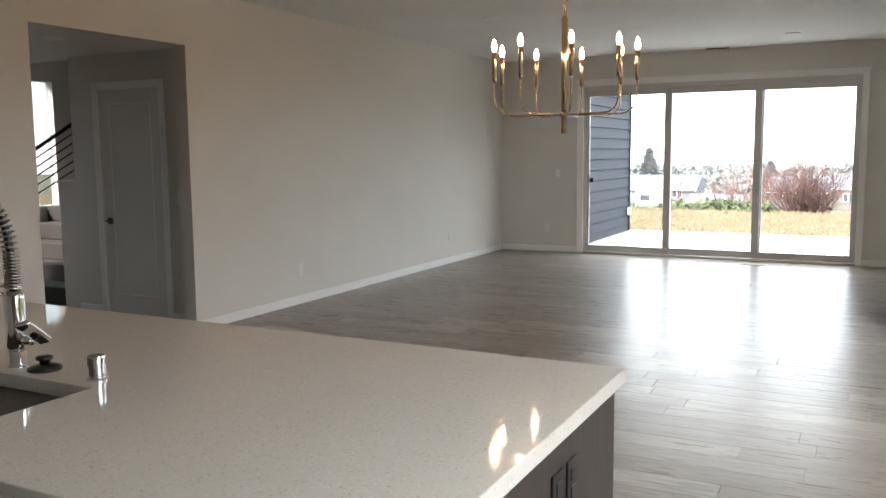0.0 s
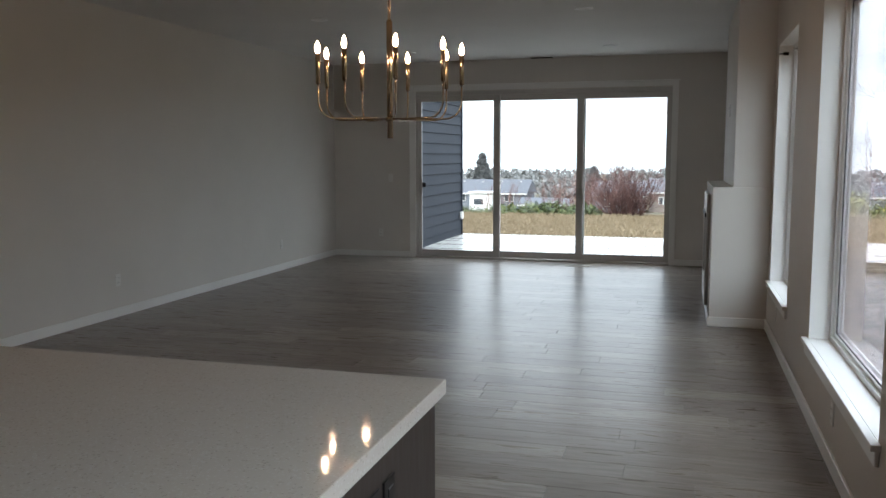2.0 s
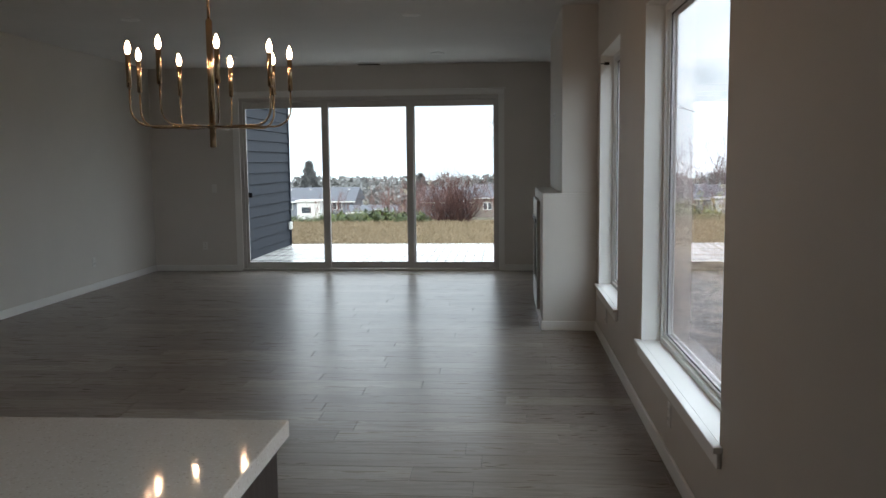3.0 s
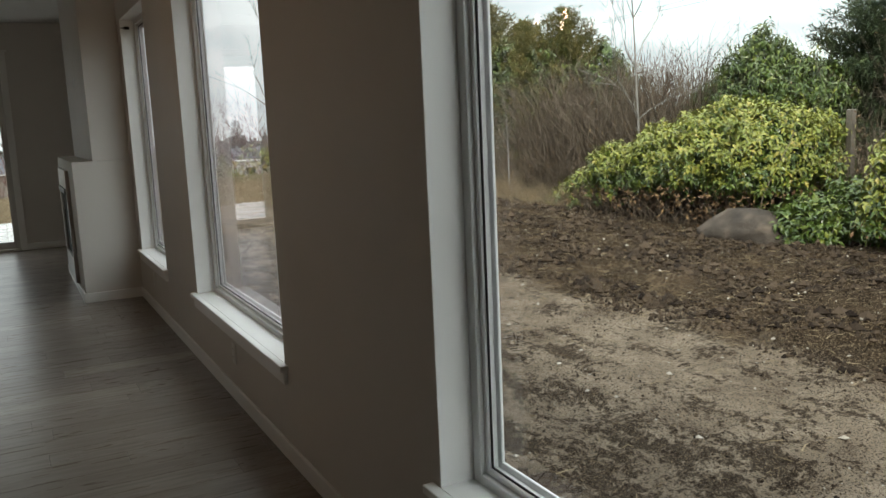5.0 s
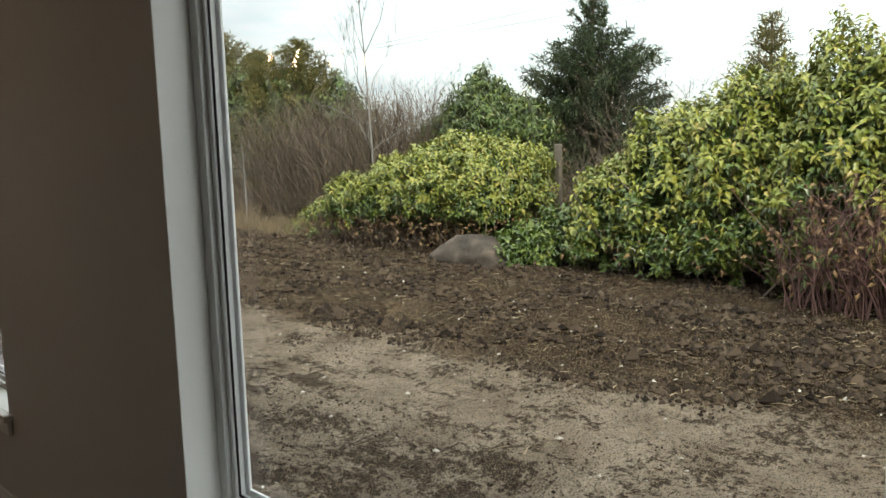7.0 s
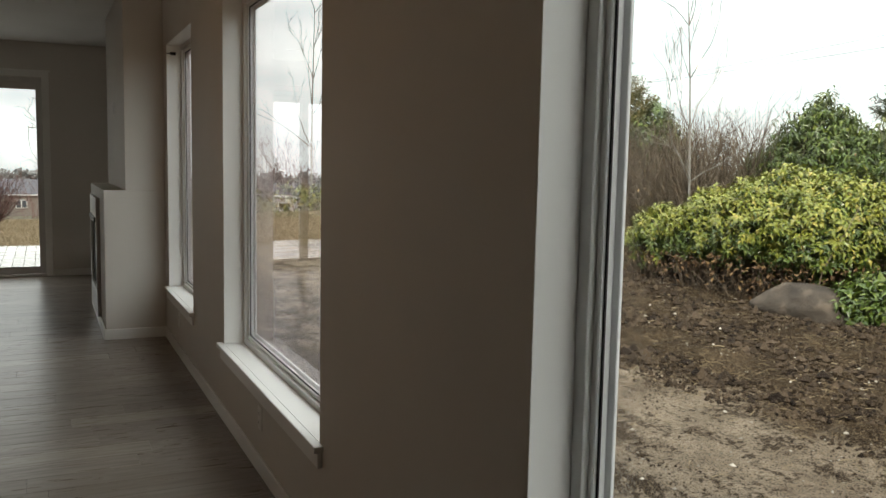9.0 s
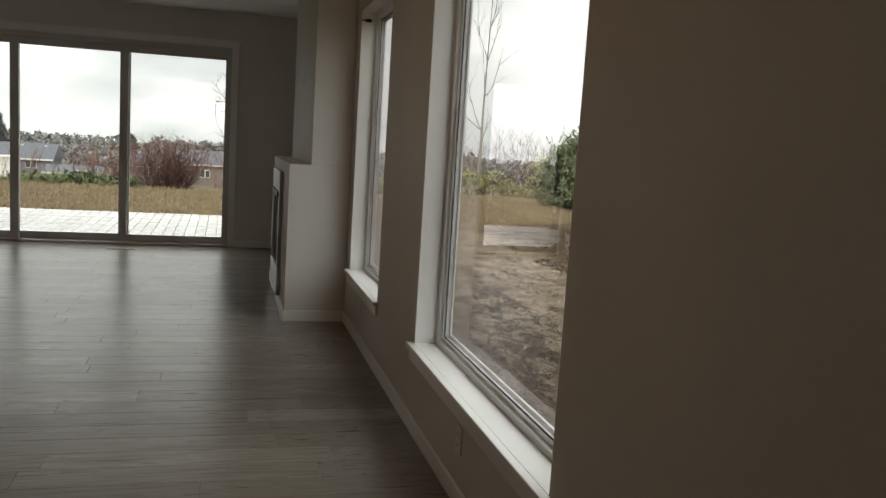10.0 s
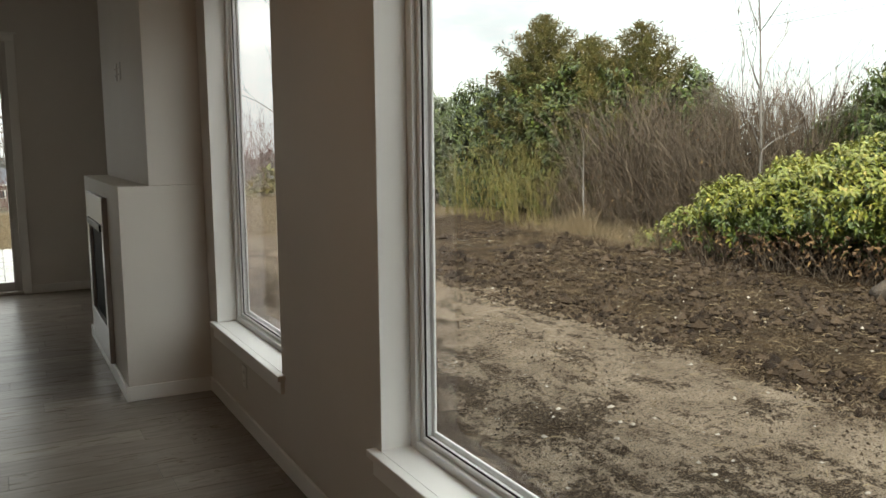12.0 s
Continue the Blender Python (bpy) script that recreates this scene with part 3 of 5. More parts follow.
def faucet(x, y):
    f = thing("faucet", pose(x, y, CTOP, 0, 0, 0), "chrome spring pull-down kitchen faucet with paddle lever", "faucet")
    part("base", lathe(bmesh.new(), [(0.029, 0.0), (0.029, 0.006), (0.024, 0.010), (0.024, 0.05)], 24), chrome, f, smooth=True)
    part("body", lathe(bmesh.new(), [(0.025, 0.0505), (0.027, 0.06), (0.027, 0.19), (0.024, 0.205), (0.018, 0.212)], 24), chrome, f, smooth=True)
    part("lever_stem", tube(bmesh.new(), [(0.02, 0, 0.075), (0.075, -0.012, 0.085)], 0.014, 14), chrome, f, smooth=True)
    bm = boxed(-0.009, -0.02, -0.06, 0.009, 0.02, 0.06, bevel=0.0088, seg=4)
    part("lever_paddle", bm, chrome, f, smooth=True, at=pose(0.112, -0.03, 0.112, 25, 50, -40))
    out, across = Vector((0.82, 0.57, 0)), Vector((-0.57, 0.82, 0))
    coil = []
    for i in range(46 * 10):
        s = i / 460
        if s < 0.25:
            p, n1 = Vector((0, 0, 0.215 + s / 0.25 * 0.10)), out
        else:
            a = (s - 0.25) / 0.75 * math.pi * 0.95
            p = out * (-0.13 + 0.13 * math.cos(a)) + Vector((0, 0, 0.315 + 0.17 * math.sin(a)))
            n1 = (out * math.cos(a) + Vector((0, 0, math.sin(a)))).normalized()
        w = 2 * math.pi * i / 10
        coil.append(p + 0.019 * (math.cos(w) * across + math.sin(w) * n1))
    part("spring", tube(bmesh.new(), coil, 0.0032, 6), steel, f, smooth=True)
    arc = [(0, 0, 0.21), (0, 0, 0.315)] + [out * (-0.13 + 0.13 * math.cos(a)) + Vector((0, 0, 0.315 + 0.17 * math.sin(a))) for a in (0.4, 0.8, 1.2, 1.6, 2.0, 2.4, 2.8, 3.05)]
    part("hose", tube(bmesh.new(), arc, 0.0105, 10), black_plastic, f, smooth=True)
    part("spray_head", lathe(bmesh.new(), [(0.016, 0.20), (0.02, 0.215), (0.02, 0.315), (0.014, 0.335)], 20, Matrix.Translation(out * -0.26)), chrome, f, smooth=True)
    part("holder_arm", tube(bmesh.new(), [out * -0.015 + Vector((0, 0, 0.2)), out * -0.12 + Vector((0, 0, 0.21)), out * -0.245 + Vector((0, 0, 0.27))], 0.006, 10), chrome, f, smooth=True)
    part("side_arm", tube(bmesh.new(), [(-0.09, 0, 0.222), (0.02, 0, 0.222)], 0.006, 10), chrome, f, smooth=True)
    return f


faucet(-1.982, 1.812)
cap = thing("air_gap_cap", pose(-1.682, 1.816, CTOP), "chrome dishwasher air gap cap on the countertop", "air gap")
part("flange", lathe(bmesh.new(), [(0.029, 0), (0.029, 0.004), (0.025, 0.007)], 40), chrome, cap)
part("cap", lathe(bmesh.new(), [(0.0235, 0.0075), (0.0235, 0.012), (0.0225, 0.013), (0.0225, 0.060), (0.021, 0.064), (0.018, 0.065)], 40), chrome, cap)
stop = thing("drain_stopper", pose(-1.894, 1.826, CTOP), "black rubber drain stopper lying on the countertop", "drain stopper")
part("disc", lathe(bmesh.new(), [(0.043, 0), (0.045, 0.004), (0.040, 0.010), (0.020, 0.016)], 24), black_plastic, stop, smooth=True)
part("knob", lathe(bmesh.new(), [(0.013, 0.0165), (0.013, 0.026), (0.022, 0.029), (0.022, 0.036), (0.018, 0.039)], 20), black_plastic, stop, smooth=True)
for i, yy in enumerate((2.022, 2.120)):
    o = thing("island_outlet", pose(IX1 - 0.024, yy, 0.738, 0, 0, 90), "black outlet in the island end panel", "outlet")
    part("cover_plate", boxed(-0.036, -0.006, -0.058, 0.036, -0.0005, 0.058, bevel=0.003), black_plastic, o)
    for z in (-0.022, 0.022):
        part("socket", boxed(-0.017, -0.009, z - 0.016, 0.017, -0.0055, z + 0.016, bevel=0.002, seg=1), black_plastic, o)

# ---- hall beyond the long wall ----
HY, HXC, HX0 = 5.82, -6.62, -8.6
DX0, DX1, DTOP = -6.255, -5.50, 2.07
pierced_wall("wall_hall_closet", "y", HY, HY + 0.12, HXC, LX - 0.12, 0, HALLTOP + 0.015, [(DX0, DX1, 0.0, DTOP)], wall_paint)
tagged(part("wall_hall_closet_back", boxed(HXC + 0.1205, HY + 0.7, 0, LX - 0.12, HY + 0.8, HALLTOP), wall_paint), kind="structure")
tagged(part("wall_hall_side", boxed(HXC, HY + 0.1205, 0, HXC + 0.12, 9.0, 2.7), wall_paint), kind="structure")
tagged(part("wall_hall_south", boxed(HX0, BY, 0, LX - 0.12, BY + 0.12, 2.7), wall_paint), kind="structure")
tagged(part("ceiling_hall", boxed(HX0 - 0.12, BY, HALLTOP + 0.015, LX - 0.1205, HY + 0.13, HALLTOP + 0.45), ceiling_paint), kind="structure")
# window hole widened beyond its visible strip to let more daylight into the hall
pierced_wall("wall_hall_west", "x", HX0 - 0.12, HX0, BY, 9.0, 0, 2.7, [(4.6, 7.2, 0.9, 2.345)], wall_paint)
tagged(part("wall_hall_north", boxed(HX0, 9.0, 0, HXC + 0.12, 9.12, 2.7), wall_paint), kind="structure")
tagged(part("ceiling_stair", boxed(HX0 - 0.12, HY + 0.1305, 2.66, HXC, 9.12, 2.8), ceiling_paint), kind="structure")
door = thing("door_2", pose(0, HY, 0), "closed white single-panel closet door with lever handle", "door", kind="structure")
leaf = part("door_leaf", boxed(DX0 + 0.004, 0.012, 0.012, DX1 - 0.004, 0.047, DTOP - 0.004, bevel=0.002, seg=1), door_paint, door)
for x0, x1, z0, z1 in ((DX0 + 0.12, DX0 + 0.135, 0.2, 1.95), (DX1 - 0.135, DX1 - 0.12, 0.2, 1.95), (DX0 + 0.1355, DX1 - 0.1355, 0.2, 0.215), (DX0 + 0.1355, DX1 - 0.1355, 1.935, 1.95)):
    part("moulding", boxed(x0, 0.006, z0, x1, 0.0118, z1, bevel=0.002, seg=1), trim_paint, leaf)
part("casing", boxed(DX0 - 0.065, -0.014, 0, DX0 - 0.0005, -0.0005, DTOP + 0.0, bevel=0.003), trim_paint, door)
part("casing", boxed(DX1 + 0.0005, -0.014, 0, DX1 + 0.065, -0.0005, DTOP + 0.0, bevel=0.003), trim_paint, door)
part("casing", boxed(DX0 - 0.065, -0.014, DTOP + 0.0005, DX1 + 0.065, -0.0005, DTOP + 0.07, bevel=0.003), trim_paint, door)
hd = part("handle", tube(bmesh.new(), [(DX0 + 0.07, 0.012, 0.885), (DX0 + 0.07, -0.04, 0.885), (DX0 + 0.16, -0.045, 0.885)], 0.010, 10), dark_nickel, door, "satin nickel lever", smooth=True)
part("rose", boxed(DX0 + 0.04, 0.002, 0.855, DX0 + 0.10, 0.0115, 0.915, bevel=0.003), dark_nickel, hd)
for z in (0.2, 1.0, 1.78):
    part("hinge", tube(bmesh.new(), [(DX1 - 0.004, 0.004, z), (DX1 - 0.004, 0.004, z + 0.09)], 0.007, 10), dark_nickel if z < 1.5 else chrome, door, smooth=True)
wall_plate(pose(-5.30, HY, 1.10), "switch", "white rocker switch beside the closet door", "light switch")
baseboard(HXC, HY - BASE_T, DX0 - 0.066, HY)
baseboard(DX1 + 0.066, HY - BASE_T, LX - 0.12, HY)

# carpeted stair with half wall and black rail
stair = thing("staircase", pose(0, 0, 0), "grey carpeted staircase rising behind a white half wall", "staircase")
for i in range(9):
    y = 5.98 + i * 0.26
    part("step", boxed(-8.59, y, 0.18 * i + 0.0005 * (i > 0), HXC - 0.24, 8.95, 0.18 * (i + 1), bevel=0.015), carpet, stair)
hw = thing("half_wall", pose(0, 0, 0), "white drywall half wall beside the stair", "half wall", kind="structure")
part("body", boxed(HXC - 0.225, HY + 0.005, 0.0, HXC - 0.002, HY + 0.9, 1.225), wall_paint, hw)
part("ledge", boxed(HXC - 0.245, HY - 0.01, 1.2255, HXC - 0.0015, HY + 0.9, 1.255, bevel=0.004), trim_paint, hw)
rail = thing("stair_railing", pose(0, 0, 0), "black metal stair railing with sloping horizontal bars", "railing")
RX = HXC - 0.06
part("post", boxed(RX - 0.02, HY + 0.06, 1.2555, RX + 0.02, HY + 0.10, 1.79, bevel=0.003), black_metal, rail)
part("handrail", tube(bmesh.new(), [(RX - 0.02, HY + 0.08, 1.785), (RX - 0.78, HY - 0.05, 1.385)], 0.02, 8), black_metal, rail)
for k in range(1, 6):
    part("bar", tube(bmesh.new(), [(RX - 0.01, HY + 0.08, 1.785 - k * 0.085), (RX - 0.78, HY - 0.05, 1.385 - k * 0.085)], 0.0075, 8), black_metal, rail)
part("lower_post", boxed(RX - 0.80, HY - 0.07, 0.0, RX - 0.76, HY - 0.03, 1.40, bevel=0.003), black_metal, rail)
# pane fills the widened hole, most of it unseen
hall_pane = part("window_4", boxed(HX0 - 0.06, 4.6, 0.9, HX0 - 0.052, 7.2, 2.345), hall_glass)
hall_pane.visible_shadow = False
tagged(hall_pane, "hall window pane, tinted to dim the daylight", "window", kind="structure")
# ---- outside: materials ----
def leaf_material(name, stops, rough=0.38, through=0.25):
    k = Mat(name, rough=rough, spec=0.5)
    c = k.ramp(k.island(), stops)
    c = k.mix(k.span(k.noise(1.6, 3), 0.35, 0.7, 0.0, 0.5), c, stops[0][1])
    k.colour(c)
    k.rough(k.span(k.noise(30, 2), 0.3, 0.7, rough - 0.08, rough + 0.15))
    k.p.inputs["Transmission Weight"].default_value = 0.0
    k.p.inputs["Subsurface Weight"].default_value = 0.0
    return k.m


laurel_old = leaf_material("laurel_leaf", [(0.0, (0.034, 0.062, 0.012)), (0.5, (0.072, 0.118, 0.021)), (0.9, (0.135, 0.18, 0.031)), (1.0, (0.20, 0.22, 0.04))], 0.28)
laurel_new = leaf_material("laurel_new_leaf", [(0.0, (0.135, 0.17, 0.024)), (0.5, (0.21, 0.23, 0.032)), (0.9, (0.30, 0.28, 0.045)), (1.0, (0.38, 0.29, 0.07))], 0.34)
ivy_leaf = leaf_material("ivy_leaf", [(0.0, (0.020, 0.036, 0.010)), (0.5, (0.052, 0.076, 0.017)), (0.9, (0.115, 0.142, 0.03)), (1.0, (0.18, 0.17, 0.05))], 0.42)
spruce_needle = leaf_material("spruce_needle", [(0.0, (0.018, 0.034, 0.014)), (0.6, (0.046, 0.074, 0.026)), (1.0, (0.10, 0.135, 0.042))], 0.55)
dead_leaf = leaf_material("dead_leaf", [(0.0, (0.10, 0.055, 0.03)), (0.5, (0.20, 0.11, 0.05)), (1.0, (0.32, 0.20, 0.09))], 0.7)
tawny_leaf = leaf_material("tawny_leaf", [(0.0, (0.08, 0.088, 0.025)), (0.5, (0.16, 0.155, 0.042)), (1.0, (0.28, 0.20, 0.07))], 0.6)


def twig_material(name, a, b):
    k = Mat(name, a, 0.85, spec=0.12)
    k.colour(k.mix(k.island(), a, b))
    return k.m


twig_brown = twig_material("brown_twig", (0.032, 0.024, 0.019), (0.24, 0.19, 0.145))
twig_red = twig_material("red_twig", (0.085, 0.045, 0.042), (0.20, 0.115, 0.10))
twig_grey = twig_material("grey_bark", (0.16, 0.15, 0.14), (0.30, 0.28, 0.26))
twig_dark = twig_material("purple_twig", (0.055, 0.030, 0.028), (0.15, 0.085, 0.075))
cane_yellow = twig_material("yellow_cane", (0.13, 0.115, 0.04), (0.30, 0.255, 0.10))
straw = twig_material("dry_grass", (0.15, 0.11, 0.068), (0.34, 0.265, 0.17))


def ground_material():
    k = Mat("soil_and_lawn", rough=1.0, spec=0.04)
    pos = k.place()
    sep = k.n.new("ShaderNodeSeparateXYZ")
    k.l.new(pos, sep.inputs[0])
    X, Y = sep.outputs[0], sep.outputs[1]
    n1 = k.noise(0.55, 5, 0.6, vec=pos)
    n2 = k.noise(2.1, 8, 0.72, vec=pos)
    n3 = k.noise(18.0, 6, 0.7, vec=pos)
    lay = k.n.new("ShaderNodeVectorMath")
    lay.operation = "MULTIPLY"
    lay.inputs[1].default_value = (1.0, 0.42, 1.0)
    k.l.new(pos, lay.inputs[0])
    n6 = k.noise(3.4, 8, 0.7, vec=lay.outputs[0])
    n4 = k.noise(75.0, 3, 0.6, vec=pos)
    n5 = k.noise(38.0, 5, 0.75, vec=pos)
    pale = k.mix(k.span(n2, 0.38, 0.62), (0.40, 0.325, 0.250), (0.21, 0.163, 0.122))
    pale = k.mix(k.span(n5, 0.50, 0.66, 0.0, 0.6), pale, (0.085, 0.060, 0.040))
    dark = k.mix(k.span(n2, 0.40, 0.60), (0.020, 0.013, 0.008), (0.085, 0.057, 0.035))
    dark = k.mix(k.span(n5, 0.54, 0.62, 0.0, 0.8), dark, (0.27, 0.195, 0.125))
    edge = k.math("ADD", X, k.math("MULTIPLY", n1, 2.6))
    band = k.span(k.math("ADD", edge, k.math("MULTIPLY", n3, 1.6)), 7.3, 7.8)
    dark = k.mix(k.span(n6, 0.52, 0.64, 0.0, 0.5), dark, (0.17, 0.125, 0.088))
    soil_c = k.mix(band, pale, dark)
    churned = k.span(k.math("ADD", X, n1), 4.9, 3.4, 0.0, 0.05)
    blot = k.span(k.math("ADD", k.math("ADD", k.math("MULTIPLY", n6, 0.55), k.math("MULTIPLY", n3, 0.45)), churned), 0.512, 0.56, 0.0, 0.85)
    soil_c = k.mix(blot, soil_c, (0.024, 0.015, 0.010))
    soil_c = k.mix(k.span(n4, 0.56, 0.62, 0.0, 0.7), soil_c, (0.32, 0.24, 0.16))
    soil_c = k.mix(k.span(n4, 0.45, 0.39, 0.0, 0.85), soil_c, (0.020, 0.014, 0.010))
    rough_grass = k.mix(k.span(n3, 0.35, 0.65), (0.23, 0.170, 0.105), (0.14, 0.104, 0.064))
    lawn = k.mix(k.span(n1, 0.56, 0.74, 0.0, 0.6), rough_grass, (0.15, 0.14, 0.05))
    near_green = k.span(k.math("ADD", Y, k.math("MULTIPLY", n1, 8.0)), 22.0, 23.5, 0.55, 0.0)
    lawn = k.mix(near_green, lawn, (0.15, 0.165, 0.05))
    turf = k.span(k.math("ADD", Y, k.math("MULTIPLY", n1, 3.0)), 21.5, 22.6)
    west = k.span(k.math("ADD", X, k.math("MULTIPLY", n1, 2.0)), 2.4, 3.0, 1.0, 0.0)
    turf = k.math("MAXIMUM", turf, k.math("MULTIPLY", west, k.span(Y, 16.9, 17.3)))
    c = k.mix(turf, soil_c, lawn)
    valley = k.mix(n1, (0.09, 0.085, 0.06), (0.15, 0.13, 0.10))
    c = k.mix(k.span(Y, 31.0, 40.0), c, valley)
    k.colour(c)
    h = k.math("ADD", k.math("MULTIPLY", n3, 0.6), k.math("MULTIPLY", n4, 0.4))
    k.bump(k.math("ADD", h, n5), 1.0, 0.06)
    return k.m


ground_mat = ground_material()


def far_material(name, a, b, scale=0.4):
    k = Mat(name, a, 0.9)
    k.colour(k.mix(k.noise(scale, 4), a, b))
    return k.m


slate_roof = far_material("slate_shingles", (0.065, 0.072, 0.086), (0.095, 0.10, 0.118), 1.5)
grey_siding = far_material("grey_house_siding", (0.12, 0.135, 0.16), (0.15, 0.165, 0.19), 0.8)
tan_siding = far_material("taupe_house_siding", (0.15, 0.125, 0.11), (0.19, 0.16, 0.14), 0.8)
white_panel = far_material("white_shed_panel", (0.50, 0.50, 0.49), (0.58, 0.58, 0.56), 2.0)
far_window = Mat("far_window", (0.05, 0.06, 0.07), 0.1).m
weathered = stained_wood("weathered_post", (0.17, 0.145, 0.12), (0.10, 0.085, 0.07), (8, 8, 1))
# distance haze is put into this pale grey leaf colour
hazed_leaf = far_material("far_woods", (0.13, 0.14, 0.14), (0.20, 0.20, 0.20), 0.05)

# ---- outside: land ----
def ground_z(x, y):
    """Height of the land: bare soil by the house, a lawn behind, then a valley floor."""
    z = -0.66 + 0.24 * min(max((x - 3.5) / 5.0, 0), 1) + 0.05 * min(max((y - 12) / 6.0, 0), 1)
    z -= 0.066 * min(max(y - 31.0, 0.0), 115) + 0.0168 * max(y - 146.0, 0.0)
    return z


def soil_relief(x, y):
    if not (0.9 < x < 12 and -4 < y < 24):
        return 0.0
    p = Vector((x, y, 0.0))
    rough = 0.35 + 0.65 * min(max((x - 4.9) / 1.2, 0), 1)
    rough = max(rough, 0.75 * min(max((4.4 - x) / 1.0, 0), 1))
    return rough * (0.05 * noise.noise(p * 1.1) + 0.055 * noise.noise(p * 3.1) + 0.055 * abs(noise.noise(p * 6.5)) + 0.040 * noise.noise(p * 13.0)) + 0.018 * noise.noise(p * 2.2) + 0.008 * noise.noise(p * 9.0)


def spread(parts):
    out = []
    for a, b, n in parts:
        out += [a + (b - a) * i / n for i in range(n)]
    return out + [parts[-1][1]]


def make_ground():
    xs = spread([(-600, -60, 10), (-60, 0.8, 16), (0.8, 9.6, 190), (9.6, 16, 14), (16, 60, 8), (60, 600, 8)])
    ys = spread([(-400, -20, 6), (-20, -1.5, 10), (-1.5, 18.5, 420), (18.5, 36, 34), (36, 160, 24), (160, 1500, 12)])
    vs = [(x, y, ground_z(x, y) + soil_relief(x, y)) for y in ys for x in xs]
    n = len(xs)
    fs = [(j * n + i, j * n + i + 1, (j + 1) * n + i + 1, (j + 1) * n + i) for j in range(len(ys) - 1) for i in range(n - 1)]
    me = bpy.data.meshes.new("ground")
    me.from_pydata(vs, [], fs)
    me.materials.append(ground_mat)
    me.polygons.foreach_set("use_smooth", [True] * len(fs))
    tagged(new("ground", me), "bare raked soil beside the house turning to dry lawn", "ground", kind="structure")


make_ground()
rng = np.random.default_rng(7)


def raw(name, verts, faces, mat, parent=None, label="", smooth=False):
    me = bpy.data.meshes.new(name)
    me.from_pydata(np.asarray(verts).tolist(), [], np.asarray(faces).tolist())
    me.materials.append(mat)
    if smooth:
        me.polygons.foreach_set("use_smooth", [True] * len(me.polygons))
    ob = new(name, me)
    if parent is not None:
        ob.parent = parent
    if label:
        ob["label"] = label
    return ob


def unit(v):
    return v / np.maximum(np.linalg.norm(v, axis=-1, keepdims=True), 1e-9)


def leaves(points, ahead, above, size, aspect=0.42, curl=0.18):
    """Pointed, folded leaves: one each for points, growing ahead, their faces turned above."""
    n = len(points)
    ahead = unit(ahead)
    side = unit(np.cross(ahead, above))
    up = np.cross(side, ahead)
    L = (size * rng.uniform(0.65, 1.25, n))[:, None]
    W = L * aspect
    mid = points + ahead * L * 0.48 + up * L * 0.05
    tip = points + ahead * L - up * L * curl
    v = np.stack([points, mid - side * W * 0.5 + up * L * 0.08, mid, mid + side * W * 0.5 + up * L * 0.08, tip], 1).reshape(-1, 3)
    f = np.array([[0, 1, 2], [0, 2, 3], [1, 4, 2], [2, 4, 3]])
    return v, (np.arange(n)[:, None, None] * 5 + f).reshape(-1, 3)


def lobed(lobes, n, depth=(0.72, 1.06), top=0.25):
    """Points on and under the skin of a set of ellipsoids, with the way out of each."""
    lob = np.array(lobes)
    area = lob[:, 3] * lob[:, 5] + lob[:, 4] * lob[:, 5] + lob[:, 3] * lob[:, 4]
    pick = rng.choice(len(lob), n * 2, p=area / area.sum())
    d = unit(rng.normal(size=(n * 2, 3)) + (0, 0, top))
    lump = np.array([noise.noise(Vector(q * 2.6 + 9.0 * k)) + 0.9 * noise.noise(Vector(q * 5.5 + 5.0 * k)) for q, k in zip(d, pick)])
    r = rng.uniform(*depth, n * 2) ** 0.6 * (1 + 0.24 * lump)
    p = lob[pick, :3] + d * lob[pick, 3:] * r[:, None]
    inside = np.zeros(n * 2, bool)
    for k, q in enumerate(lob):
        inside |= (pick != k) & ((((p - q[:3]) / (q[3:] * 0.74)) ** 2).sum(1) < 1)
    keep = ~inside
    out = unit(d / lob[pick, 3:])
    return p[keep][:n], out[keep][:n], r[keep][:n]


def tubes(paths, radii, segs=3):
    """Many thin tapering tubes in one mesh; paths: arrays of points."""
    V, F, base = [], [], 0
    ang = 2 * np.pi * np.arange(segs) / segs
    for p, r in zip(paths, radii):
        p = np.asarray(p, float)
        d = unit(np.gradient(p, axis=0))
        ref = np.where(np.abs(d[:, 2:3]) < 0.9, [[0.0, 0.0, 1.0]], [[1.0, 0.0, 0.0]])
        a = unit(np.cross(d, ref))
        b = np.cross(d, a)
        rr = np.linspace(r, r * 0.25, len(p))[:, None, None]
        ring = p[:, None] + rr * (np.cos(ang)[None, :, None] * a[:, None] + np.sin(ang)[None, :, None] * b[:, None])
        V.append(ring.reshape(-1, 3))
        for i in range(len(p) - 1):
            for k in range(segs):
                F.append((base + i * segs + k, base + i * segs + (k + 1) % segs, base + (i + 1) * segs + (k + 1) % segs, base + (i + 1) * segs + k))
        base += len(p) * segs
    return np.concatenate(V), F


def grow(start, way, length, n=6, wobble=0.16, lift=0.0):
    p, d, out = np.array(start, float), unit(np.array(way, float)), []
    for i in range(n):
        out.append(p.copy())
        d = unit(d + rng.normal(size=3) * wobble + (0, 0, lift))
        p = p + d * length / (n - 1)
    return np.array(out)


